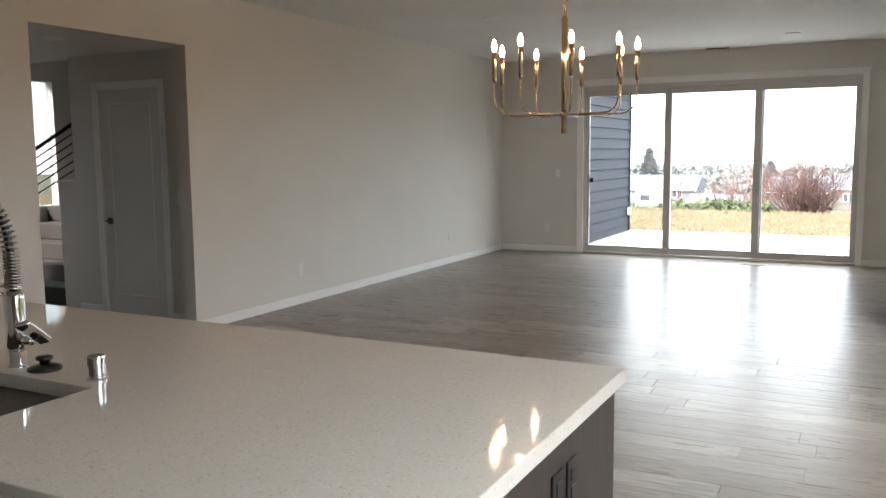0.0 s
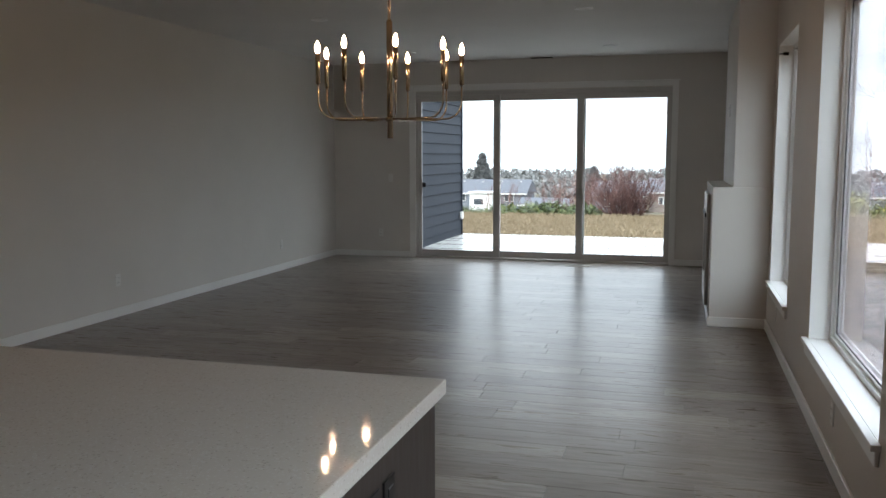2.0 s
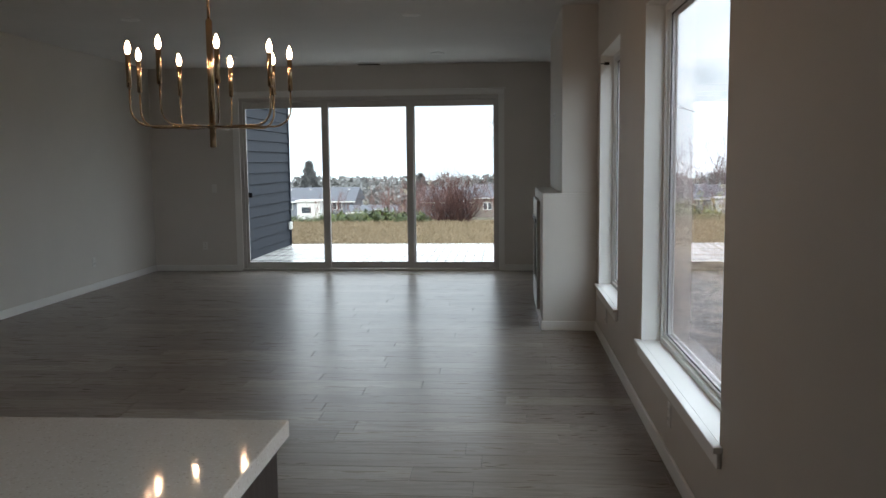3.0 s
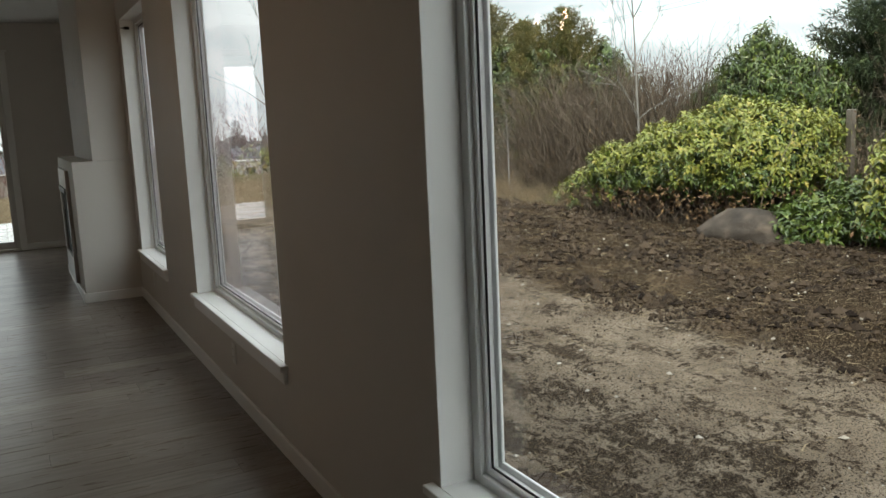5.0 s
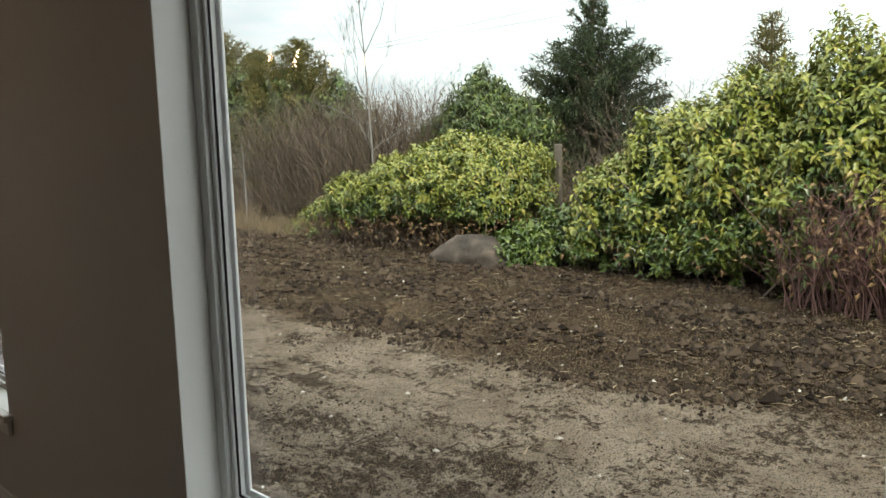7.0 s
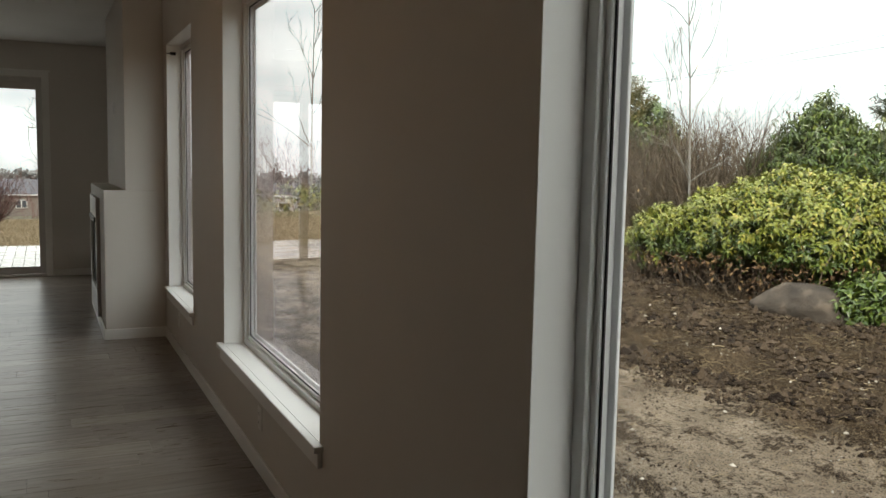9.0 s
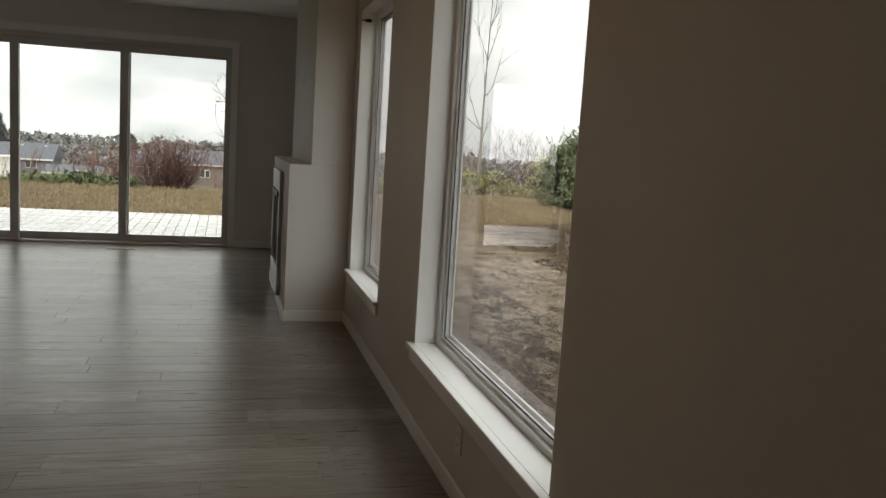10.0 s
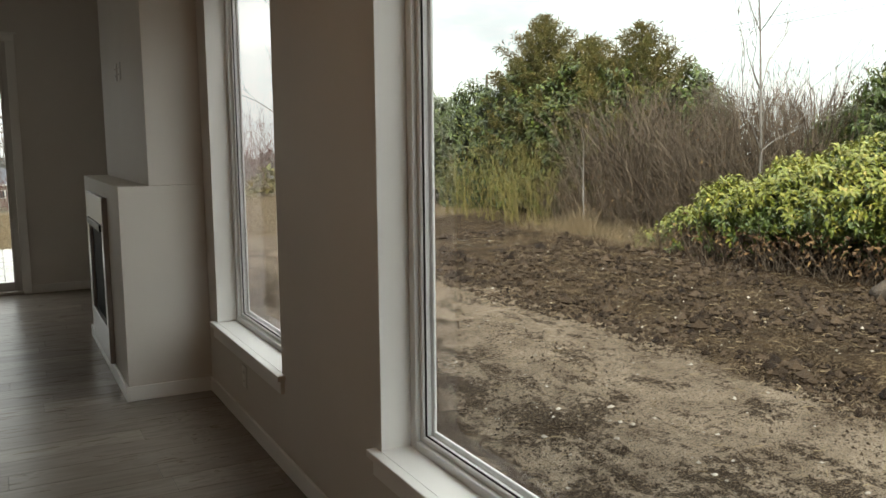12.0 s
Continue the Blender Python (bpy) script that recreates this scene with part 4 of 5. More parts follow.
def stems(foot, n, height, radius, lean=0.35, twigs=4, wobble=0.14):
    """Stems from foot() with side twigs."""
    P, R = [], []
    for _ in range(n):
        x, y, z = foot()
        h = height * rng.uniform(0.55, 1.05)
        main = grow((x, y, z - 0.05), (rng.normal() * lean, rng.normal() * lean, 1.0), h, 7, wobble, 0.05)
        P.append(main)
        R.append(radius * rng.uniform(0.6, 1.2))
        for _ in range(twigs):
            i = rng.integers(2, 6)
            P.append(grow(main[i], unit(main[i] - main[i - 1]) + rng.normal(size=3) * 0.6 + (0, 0, 0.2), h * rng.uniform(0.2, 0.42), 4, 0.2))
            R.append(radius * 0.5)
    return P, R


def shrub(name, label, category, lobes, n, size, old, young=None, young_share=0.5, droop=0.5, stems_n=40, bark=None, aspect=0.42, dead=0, group="", skirt=0.0):
    lob = np.array(lobes)
    cx, cy = lob[:, 0].mean(), lob[:, 1].mean()
    s = thing(name, pose(cx, cy, ground_z(cx, cy)), label, category, group)
    org = np.array([cx, cy, ground_z(cx, cy)])
    tips, tout, tr = lobed(lobes, n // 9, (0.78, 1.05))
    floor_z = np.array([ground_z(q[0], q[1]) for q in tips]) + skirt * rng.uniform(0.5, 1.3, len(tips)) + 0.04
    keep = (tips[:, 2] > floor_z) | (rng.random(len(tips)) < 0.06)
    tips, tout, tr = tips[keep], tout[keep], tr[keep]
    m = len(tips)
    # a rosette of nine drooping leaves round the end of every shoot, the youngest at its top
    twig = unit(tout * 0.7 + rng.normal(size=tips.shape) * 0.35 + (0, 0, 0.45))
    side = unit(np.cross(twig, rng.normal(size=twig.shape)))
    other = np.cross(twig, side)
    turn = np.tile(np.arange(9) * 2.4, m)[:, None]
    rise = np.tile(np.linspace(-1.0, 0.55, 9), m)[:, None]
    out, r, twig = np.repeat(tout, 9, 0), np.repeat(tr, 9), np.repeat(twig, 9, 0)
    radial = np.repeat(side, 9, 0) * np.cos(turn) + np.repeat(other, 9, 0) * np.sin(turn)
    p = np.repeat(tips, 9, 0) + twig * rise * size * 0.9 + rng.normal(size=(m * 9, 3)) * size * 0.08
    ahead = radial + twig * (0.25 + 0.5 * np.maximum(rise, 0)) + rng.normal(size=p.shape) * 0.25 - np.array([0, 0, droop])
    above = twig * 0.8 + out * 0.4 + np.array([0, 0, 0.7]) + rng.normal(size=p.shape) * 0.2
    fresh = np.zeros(len(p), bool)
    if young is not None:
        shoot = (tout[:, 2] + rng.normal(size=m) * 0.22 > 1 - young_share * 1.5) & (tr > np.quantile(tr, 0.25))
        fresh = np.repeat(shoot, 9) & (rise[:, 0] + rng.normal(size=m * 9) * 0.2 > -0.6)
    core, cout, _ = lobed(lobes, n // 7, (0.35, 0.6))
    core = core[core[:, 2] > np.array([ground_z(q[0], q[1]) for q in core]) + skirt * 0.8 + 0.05]
    v, f = leaves(core - org, rng.normal(size=core.shape), rng.normal(size=core.shape), size * 2.0, 0.6)
    raw("inner_foliage", v, f, old, s)
    for kind, sel, mat in (("foliage", ~fresh, old), ("new_growth", fresh, young)):
        if sel.any() and mat is not None:
            v, f = leaves(p[sel] - org, ahead[sel], above[sel], size, aspect)
            raw(kind, v, f, mat, s)
    if dead:
        k = rng.choice(len(p), dead)
        q = p[k].copy()
        q[:, 2] = ground_z(cx, cy) + 0.15 + (q[:, 2] - ground_z(cx, cy)) * 0.35
        q[:, 0] -= 0.1
        v, f = leaves(q - org, rng.normal(size=q.shape) - (0, 0, 0.6), rng.normal(size=q.shape), size * 0.8)
        raw("dead_leaves", v, f, dead_leaf, s, "withered brown leaves")
    P, R = [], []
    for _ in range(stems_n):
        k = rng.integers(len(lob))
        q = lob[k]
        x, y = q[0] + rng.uniform(-0.7, 0.5) * q[3], q[1] + rng.uniform(-0.8, 0.8) * q[4]
        P.append(grow((x - org[0], y - org[1], ground_z(x, y) - 0.05 - org[2]), (rng.normal() * 0.3, rng.normal() * 0.3, 1), max(q[2] + q[5] * 0.8 - ground_z(x, y), 0.3), 6, 0.15))
        R.append(rng.uniform(0.006, 0.018))
    v, f = tubes(P, R, 4)
    raw("branches", v, f, bark or twig_brown, s)
    return s


def bare_tree(name, label, at, height, radius, bark, spread_=0.6, depth=4, fork=4):
    x, y = at
    t = thing(name, pose(x, y, ground_z(x, y)), label, "tree")
    P, R = [], []

    def limb(p, d, length, r, level):
        path = grow(p, d, length, 7, 0.10 if level == 0 else 0.16, 0.06)
        P.append(path)
        R.append(r)
        if level >= depth:
            return
        for _ in range(fork + (5 if level == 0 else 0)):
            i = rng.integers(2, 7)
            k = path[min(i, 6)]
            dd = unit(path[min(i, 6)] - path[i - 1]) + unit(rng.normal(size=3)) * spread_ + (0, 0, 0.15)
            limb(k, dd, length * rng.uniform(0.35, 0.6), max(r * 0.55, radius * 0.1), level + 1)

    trunk = grow((0, 0, -0.1), (0, 0, 1), height, 7, 0.02)
    v, f = tubes([trunk], [radius], 7)
    raw("trunk", v, f, bark, t, smooth=True)
    for i in range(2, 7):
        for _ in range(fork - 1):
            limb(trunk[i], unit(trunk[i] - trunk[i - 1]) * 1.0 + unit(rng.normal(size=3)) * spread_ * 1.2, height * rng.uniform(0.22, 0.42) * (1.2 - i / 9), radius * 0.4, 2)
    v, f = tubes(P, R, 3)
    raw("branches", v, f, bark, t)
    return t


def conifer(name, label, at, height, width, n_whorl=20, needle=0.10, mat=None, taper=0.9, spire=1.0, cap=9.0):
    x, y = at
    z0 = ground_z(x, y)
    t = thing(name, pose(x, y, z0), label, "tree")
    v, f = tubes([np.array([(0, 0, -0.1), (0, 0, height * 0.5), (0.02, 0, height)])], [0.07], 7)
    raw("trunk", v, f, twig_brown, t, smooth=True)
    pts, aheads, ups, P, R = [], [], [], [], []
    for i in range(n_whorl):
        u = i / (n_whorl - 1)
        h = height * (0.10 + 0.86 * u ** 1.2)
        ln = min(width * (1 - u) ** taper, cap) + 0.14
        arms = 10 if u < 0.55 else 6
        steep = 0.15 + 0.75 * u
        if u > spire:
            ln, arms, steep = 0.12 + 0.50 * (1 - u) / (1 - spire), 4, 1.25
        for k in range(arms):
            a = 2 * math.pi * (k + rng.uniform(-0.3, 0.3)) / arms + i * 0.7
            L = ln * rng.uniform(0.7, 1.15)
            way = np.array([math.cos(a), math.sin(a), steep])
            path = grow((0, 0, h), way, L, 7, 0.05, -0.02 + 0.05 * u)
            P.append(path)
            R.append(0.012)
            m = min(int(230 * L * (1.2 - 0.6 * u)) + 10, 480)
            s = rng.uniform(0.15, 1.0, m) * 5.99
            j = s.astype(int)
            q = path[j] + (path[np.minimum(j + 1, 6)] - path[j]) * (s - j)[:, None]
            d = unit(path[-1] - path[0])[None] * 0.7 + rng.normal(size=(m, 3)) * 0.55 - (0, 0, 0.12)
            pts.append(q + rng.normal(size=(m, 3)) * ((0.07, 0.07, 0.035) if u <= spire else (0.012, 0.012, 0.012)))
            aheads.append(d)
            ups.append(np.tile([[0, 0, 1.0]], (m, 1)) + rng.normal(size=(m, 3)) * 0.3)
    v, f = leaves(np.concatenate(pts), np.concatenate(aheads), np.concatenate(ups), needle * 1.25, 0.17, 0.1)
    raw("needles", v, f, mat or spruce_needle, t)
    v, f = tubes(P, R, 3)
    raw("branches", v, f, twig_brown, t)
    return t


def thicket(name, label, category, x0, x1, y0, y1, n, height, radius, bark, lean=0.3, twigs=4, leaf=None, leaf_n=0, leaf_size=0.06):
    cx, cy = (x0 + x1) / 2, (y0 + y1) / 2
    s = thing(name, pose(cx, cy, ground_z(cx, cy)), label, category)
    zc = ground_z(cx, cy)

    def foot():
        x, y = rng.uniform(x0, x1), rng.uniform(y0, y1)
        return x - cx, y - cy, ground_z(x, y) - zc

    P, R = stems(foot, n, height, radius, lean, twigs)
    v, f = tubes(P, R, 3)
    raw("stems", v, f, bark, s)
    if leaf_n:
        tips = np.concatenate([p[2:] for p in P])
        q = tips[rng.integers(len(tips), size=leaf_n)]
        v, f = leaves(q, rng.normal(size=q.shape) - (0, 0, 0.3), rng.normal(size=q.shape) + (0, 0, 0.8), leaf_size)
        raw("leaves", v, f, leaf or dead_leaf, s)
    return s


# ---- outside: planting along the plot ----
shrub("laurel_shrub", "spreading yellow-green laurel shrub overhanging a boulder", "shrub",
      [(9.7, 14.6, -0.50, 0.35, 0.5, 0.20), (9.8, 14.0, -0.42, 0.5, 0.7, 0.30), (9.8, 13.2, -0.15, 0.6, 0.8, 0.42), (9.9, 12.3, 0.2, 0.85, 0.8, 0.55), (10.0, 11.2, 0.45, 1.0, 0.9, 0.65), (10.1, 10.1, 0.6, 1.2, 0.95, 0.85), (10.2, 9.2, 0.55, 1.1, 0.75, 0.85)],
      68000, 0.10, laurel_old, laurel_new, 0.80, 0.5, 130, dead=1500, skirt=0.66)
shrub("laurel_shrub", "tall glossy laurel shrub with yellow new growth", "shrub",
      [(9.9, 6.6, 0.1, 0.9, 0.7, 0.95), (10.0, 5.7, 0.4, 1.15, 0.85, 1.4), (10.0, 4.7, 0.5, 1.3, 1.0, 1.6), (9.9, 3.4, 0.6, 1.4, 1.1, 1.75), (10.0, 2.0, 0.8, 1.5, 1.2, 2.0)],
      84000, 0.12, laurel_old, laurel_new, 0.66, 0.55, 90, dead=1100, skirt=0.22)
shrub("laurel_shrub", "low dark green laurel seedlings between the tall shrubs", "shrub",
      [(9.3, 7.9, -0.3, 0.45, 0.5, 0.42), (9.9, 7.6, -0.15, 0.5, 0.5, 0.5)], 6000, 0.12, laurel_old, None, 0.0, 0.3, 26)
shrub("hedge_shrub", "olive-green drooping shrub behind the laurels", "shrub",
      [(12.0, 11.1, 1.0, 0.9, 0.9, 1.55), (12.1, 12.2, 0.7, 0.8, 0.7, 1.25), (12.0, 10.1, 0.8, 0.8, 0.7, 1.3)], 24000, 0.14, ivy_leaf, laurel_old, 0.6, 0.9, 60, aspect=0.28)
shrub("ivy_hedge", "dark ivy-clad hedge at the edge of the plot", "hedge",
      [(12.4, 16.0, 0.9, 0.9, 1.0, 1.8), (12.2, 17.6, 1.1, 1.1, 1.2, 2.0), (12.0, 19.4, 1.1, 1.2, 1.3, 2.1), (11.9, 21.2, 1.2, 1.2, 1.4, 2.0), (11.6, 23.2, 0.9, 1.2, 1.5, 1.9), (11.2, 25.2, 0.7, 1.2, 1.5, 1.9), (10.9, 26.9, 0.4, 1.1, 1.2, 1.6)],
      56000, 0.15, ivy_leaf, laurel_old, 0.40, 0.4, 120)
conifer("spruce_tree", "young dark green spruce tree behind the shrubs", (13.6, 9.72), 5.5, 9.5, 30, 0.11, taper=2.75, spire=0.70, cap=1.4)
conifer("cedar_tree", "tawny brown-green cedar behind the laurel", (13.8, 6.3), 3.75, 1.7, 16, 0.10, tawny_leaf)
conifer("cedar_tree", "feathery tawny cedar rising out of the hedge", (12.1, 20.9), 4.9, 3.4, 24, 0.12, tawny_leaf, taper=0.85, cap=1.5)
conifer("cedar_tree", "feathery tawny cedar rising out of the hedge", (12.3, 19.3), 4.2, 3.2, 20, 0.12, tawny_leaf, taper=0.85, cap=1.4)
conifer("cedar_tree", "small feathery cedar beside the brambles", (12.2, 17.4), 4.3, 3.0, 20, 0.12, tawny_leaf, taper=0.85, cap=1.3)
thicket("bramble_thicket", "dense leafless brown bramble thicket behind the soil", "thicket", 10.6, 12.8, 11.8, 17.5, 1500, 2.9, 0.011, twig_brown, 0.24, 6, dead_leaf, 3600, 0.05)
thicket("bramble_thicket", "leafless arching brambles behind the spruce", "thicket", 12.6, 14.8, 7.0, 12.0, 320, 3.3, 0.0075, twig_brown, 0.38, 6, dead_leaf, 1200, 0.05)
thicket("bramble_thicket", "low leafless brambles under the thicket", "thicket", 10.2, 11.0, 12.8, 18.5, 620, 1.5, 0.007, twig_brown, 0.5, 4, dead_leaf, 1600, 0.05)
thicket("bramble_thicket", "bare brown stems in the gap between the laurels", "thicket", 10.6, 11.8, 7.0, 9.2, 260, 1.7, 0.008, twig_brown, 0.3, 5, dead_leaf, 700, 0.06)
thicket("dead_canes", "reddish leafless canes in front of the laurel", "canes", 8.35, 8.8, 2.4, 3.75, 190, 1.5, 0.009, twig_red, 0.22, 3, dead_leaf, 520, 0.10)
thicket("dead_canes", "tangled bare stems under the spreading laurel", "canes", 9.1, 9.7, 9.2, 13.4, 240, 0.65, 0.007, twig_brown, 0.35, 3, dead_leaf, 560, 0.08)
thicket("cane_clump", "clump of pale yellow-green upright canes", "canes", 9.3, 10.1, 17.4, 21.2, 140, 1.8, 0.008, cane_yellow, 0.14, 3, laurel_old, 500, 0.08)
thicket("dry_grass_clump", "tawny dry grass at the foot of the brambles", "grass", 8.9, 10.4, 13.6, 17.4, 1500, 0.5, 0.004, straw, 0.8, 0)
thicket("dry_grass_clump", "upright rust-brown grass tuft", "grass", 9.35, 9.65, 15.7, 16.1, 220, 0.75, 0.004, straw, 0.35, 0)
bare_tree("sapling", "small leafless grey sapling on the soil edge", (9.7, 16.1), 1.9, 0.022, twig_grey, 0.6, 3, 2)
bare_tree("alder_tree", "slender leafless alder rising behind the spreading laurel", (9.95, 12.1), 5.3, 0.026, twig_grey, 0.62, 4, 4)
bare_tree("alder_tree", "leafless tree beyond the end of the hedge", (9.3, 32.5), 7.6, 0.06, twig_grey, 0.6, 4, 3)
bare_tree("alder_tree", "spreading leafless tree at the lawn edge", (0.1, 32.5), 4.4, 0.06, twig_grey, 0.9, 4, 4)

post_ = thing("fence_post", pose(10.9, 8.55, ground_z(10.9, 8.55)), "weathered wooden fence post between the shrubs", "fence post")
part("post", boxed(-0.05, -0.05, -0.1, 0.05, 0.05, 1.72, bevel=0.01), weathered, post_)


def boulder():
    bm = bmesh.new()
    bmesh.ops.create_icosphere(bm, subdivisions=4, radius=1)
    cuts = [(Vector(c).normalized(), d) for c, d in [((-0.7, 0.4, 0.75), 0.66), ((-0.5, -0.6, 0.6), 0.74), ((-0.9, 0.2, 0.0), 0.76), ((0.2, 0.9, 0.5), 0.70), ((0.1, -0.8, 0.7), 0.78), ((0.5, 0.1, 0.9), 0.70)]]
    for v in bm.verts:
        for c, d in cuts:
            over = v.co.dot(c) - d
            if over > 0:
                v.co -= c * over * 0.7
        n = noise.noise(v.co * 1.3) * 0.14 - 0.08 * abs(noise.noise(v.co * 2.6)) + noise.noise(v.co * 4.5) * 0.08 + noise.noise(v.co * 9) * 0.025
        v.co *= 1 + n
        v.co.x, v.co.y, v.co.z = v.co.x * 0.50, v.co.y * 0.80, max(min(v.co.z, 0.75), -0.6) * 0.40
        v.co.z -= 0.10 * max(v.co.y, 0)
    k = Mat("boulder_stone", rough=0.85)
    k.colour(k.ramp(k.noise(4, 6, 0.6), [(0.3, (0.026, 0.019, 0.014)), (0.52, (0.060, 0.045, 0.033)), (0.7, (0.15, 0.115, 0.085))]))
    k.bump(k.noise(14, 7, 0.65), 1.0, 0.03)
    ob = part("boulder", bm, k.m, smooth=True, at=pose(8.95, 8.6, ground_z(8.95, 8.6) + 0.12, 6, -8, 14))
    tagged(ob, "blunt-edged brown boulder half buried under the laurel", "boulder")


boulder()

# stones, clods and chips strewn on the soil
def litter(name, label, n, x0, x1, y0, y1, size, mat, flat=0.6, clump=-9.0):
    base = np.array([(1, 0, 0), (-1, 0, 0), (0, 1, 0), (0, -1, 0), (0, 0, 1), (0, 0, -1)], float)
    fs = np.array([(0, 2, 4), (2, 1, 4), (1, 3, 4), (3, 0, 4), (2, 0, 5), (1, 2, 5), (3, 1, 5), (0, 3, 5)])
    V, F = [], []
    for i in range(n):
        x, y = rng.uniform(x0, x1), rng.uniform(y0, y1)
        while noise.noise(Vector((x * 1.5, y * 0.65, 3.0))) < clump:
            x, y = rng.uniform(x0, x1), rng.uniform(y0, y1)
        s = min(size * rng.lognormal(0, 0.45), size * 2.4)
        a = rng.uniform(0, 6.3)
        q = base * rng.uniform(0.6, 1.3, (6, 1)) * (s, s * 0.7, s * flat)
        q = q @ np.array([[math.cos(a), math.sin(a), 0], [-math.sin(a), math.cos(a), 0], [0, 0, 1]])
        V.append(q + (x, y, ground_z(x, y) + soil_relief(x, y) + s * flat * 0.25))
        F.append(fs + i * 6)
    tagged(raw(name, np.concatenate(V), np.concatenate(F), mat), label, name.replace("_", " "), kind="stuff")


pale_stone = twig_material("pale_stone", (0.22, 0.19, 0.15), (0.50, 0.46, 0.40))
clod = twig_material("soil_clod", (0.012, 0.008, 0.006), (0.088, 0.062, 0.042))
litter("stones", "small pale stones scattered on the soil", 1500, 1.6, 9.2, 0.5, 17, 0.014, pale_stone)
litter("soil_lumps", "fist-sized lumps of turned soil", 2600, 5.4, 9.5, 1.0, 17.5, 0.045, clod, 0.7, 0.0)
litter("soil_clods", "dark clods of turned soil", 24000, 5.2, 9.6, 1.0, 17.5, 0.020, clod, 0.8, -0.12)
litter("soil_clods", "dark clods of soil on the trodden ground", 6500, 1.4, 5.8, 0.5, 16, 0.008, clod, 0.8, 0.08)


def chips(n):
    P, R = [], []
    for _ in range(n):
        x, y = rng.uniform(1.6, 9.5), rng.uniform(1, 17)
        if x < 5.0 and rng.random() < 0.72:
            continue
        a, L = rng.uniform(0, 6.3), rng.uniform(0.04, 0.16)
        z = ground_z(x, y) + soil_relief(x, y) + 0.012
        P.append(np.array([(x, y, z), (x + math.cos(a) * L * 0.5, y + math.sin(a) * L * 0.5, z + rng.uniform(0, 0.02)), (x + math.cos(a) * L, y + math.sin(a) * L, z)]))
        R.append(rng.uniform(0.002, 0.006))
    v, f = tubes(P, R, 3)
    tagged(raw("wood_chips", v, f, straw), "pale twigs and wood chips strewn on the soil", "wood chips", kind="stuff")


chips(5200)

def lawn_tufts(n):
    x, y = rng.uniform(-9, 8, n), 17.3 + 12.4 * rng.random(n)
    keep = (x < 2.2) | (y > 21)
    p = np.stack([x, y, np.array([ground_z(a, b) for a, b in zip(x, y)])], 1)[keep]
    p = np.repeat(p, 5, 0) + rng.normal(size=(len(p) * 5, 3)) * (0.05, 0.05, 0)
    ah = rng.normal(size=p.shape) * 0.55 + (0, 0, 1)
    v, f = leaves(p, ah, rng.normal(size=p.shape), 0.15, 0.10, 0.3)
    tagged(raw("lawn_grass", v, f, twig_material("lawn_blades", (0.17, 0.135, 0.085), (0.33, 0.265, 0.185))), "rough tawny uncut lawn grass", "grass", kind="stuff")


lawn_tufts(9000)

# concrete footing strip at the foot of the house wall
tagged(part("trim_footing", boxed(WX + WALL + 0.012, BY, -1.0, WX + WALL + 0.28, FY, -0.58, bevel=0.01), far_material("concrete", (0.30, 0.29, 0.28), (0.40, 0.39, 0.37), 6)), kind="structure")
pierced_wall("wall_east_outer", "x", WX + WALL + 0.0005, WX + WALL + 0.012, BY, FY + WALL, -0.9, 3.2, [(a - 0.001, b + 0.001, SILL - 0.001, HEAD + 0.001) for a, b in WINDOWS], siding)

# ---- deck and the dark wing of the house ----
DECK_Z, DX_0, DX_1, DY_0, DY_1 = -0.09, -4.24, 1.12, FY + WALL + 0.02, 17.0
deck = thing("deck", pose(0, 0, 0), "wet grey plank deck outside the sliding door", "deck", kind="structure")
part("deck_frame", boxed(DX_0 + 0.05, DY_0 + 0.05, -0.62, DX_1 - 0.05, DY_1 - 0.05, DECK_Z - 0.034), weathered, deck)
plank_me = None
bw = 0.142
for i in range(int((DX_1 - DX_0) / (bw + 0.006))):
    if plank_me is None:
        plank_me = finish(boxed(-bw / 2, DY_0, -0.032, bw / 2, DY_1, 0, bevel=0.004, seg=1), "deck_plank", deck_wood)
    b = new("deck_plank", plank_me)
    b.parent = deck
    b.matrix_basis = pose(DX_0 + 0.075 + i * (bw + 0.006), 0, DECK_Z)

wing = thing("house_wing", pose(DX_0 - 1.5, 14.6, -0.6), "dark slate-blue wing of the house with lap siding", "house")
ox, oy, oz = DX_0 - 1.5, 14.6, -0.6
WY1 = 16.9
part("wall", boxed(-3.0, FY + WALL + 0.01 - oy, 0.0, 1.475, WY1 - 0.02 - oy, 3.25), siding, wing)
board_me = finish(boxed(-0.012, 0, 0, 0.012, WY1 - FY - WALL - 0.02, 0.2, bevel=0.003, seg=1), "siding_board", siding)
for i in range(17):
    b = new("siding_board", board_me)
    b.parent = wing
    b.matrix_basis = pose(1.492, FY + WALL + 0.012 - oy, 0.45 + i * 0.186, 0, -6, 0)
part("corner_board", boxed(1.44, WY1 - 0.019 - oy, 0.3, 1.522, WY1 + 0.012 - oy, 3.25, bevel=0.003, seg=1), siding, wing)
part("roof", boxed(-3.4, FY + WALL + 0.01 - oy, 3.26, 1.62, WY1 + 0.5 - oy, 3.42), slate_roof, wing)
bo = thing("outdoor_outlet", pose(DX_0 + 0.02, 16.72, 0.30), "white weatherproof outlet box on the dark siding", "outlet")
part("box", boxed(0, -0.045, -0.075, 0.05, 0.045, 0.075, bevel=0.01), plate_plastic, bo)
part("lid", boxed(0.0505, -0.04, -0.068, 0.062, 0.04, 0.068, bevel=0.006), plate_plastic, bo)

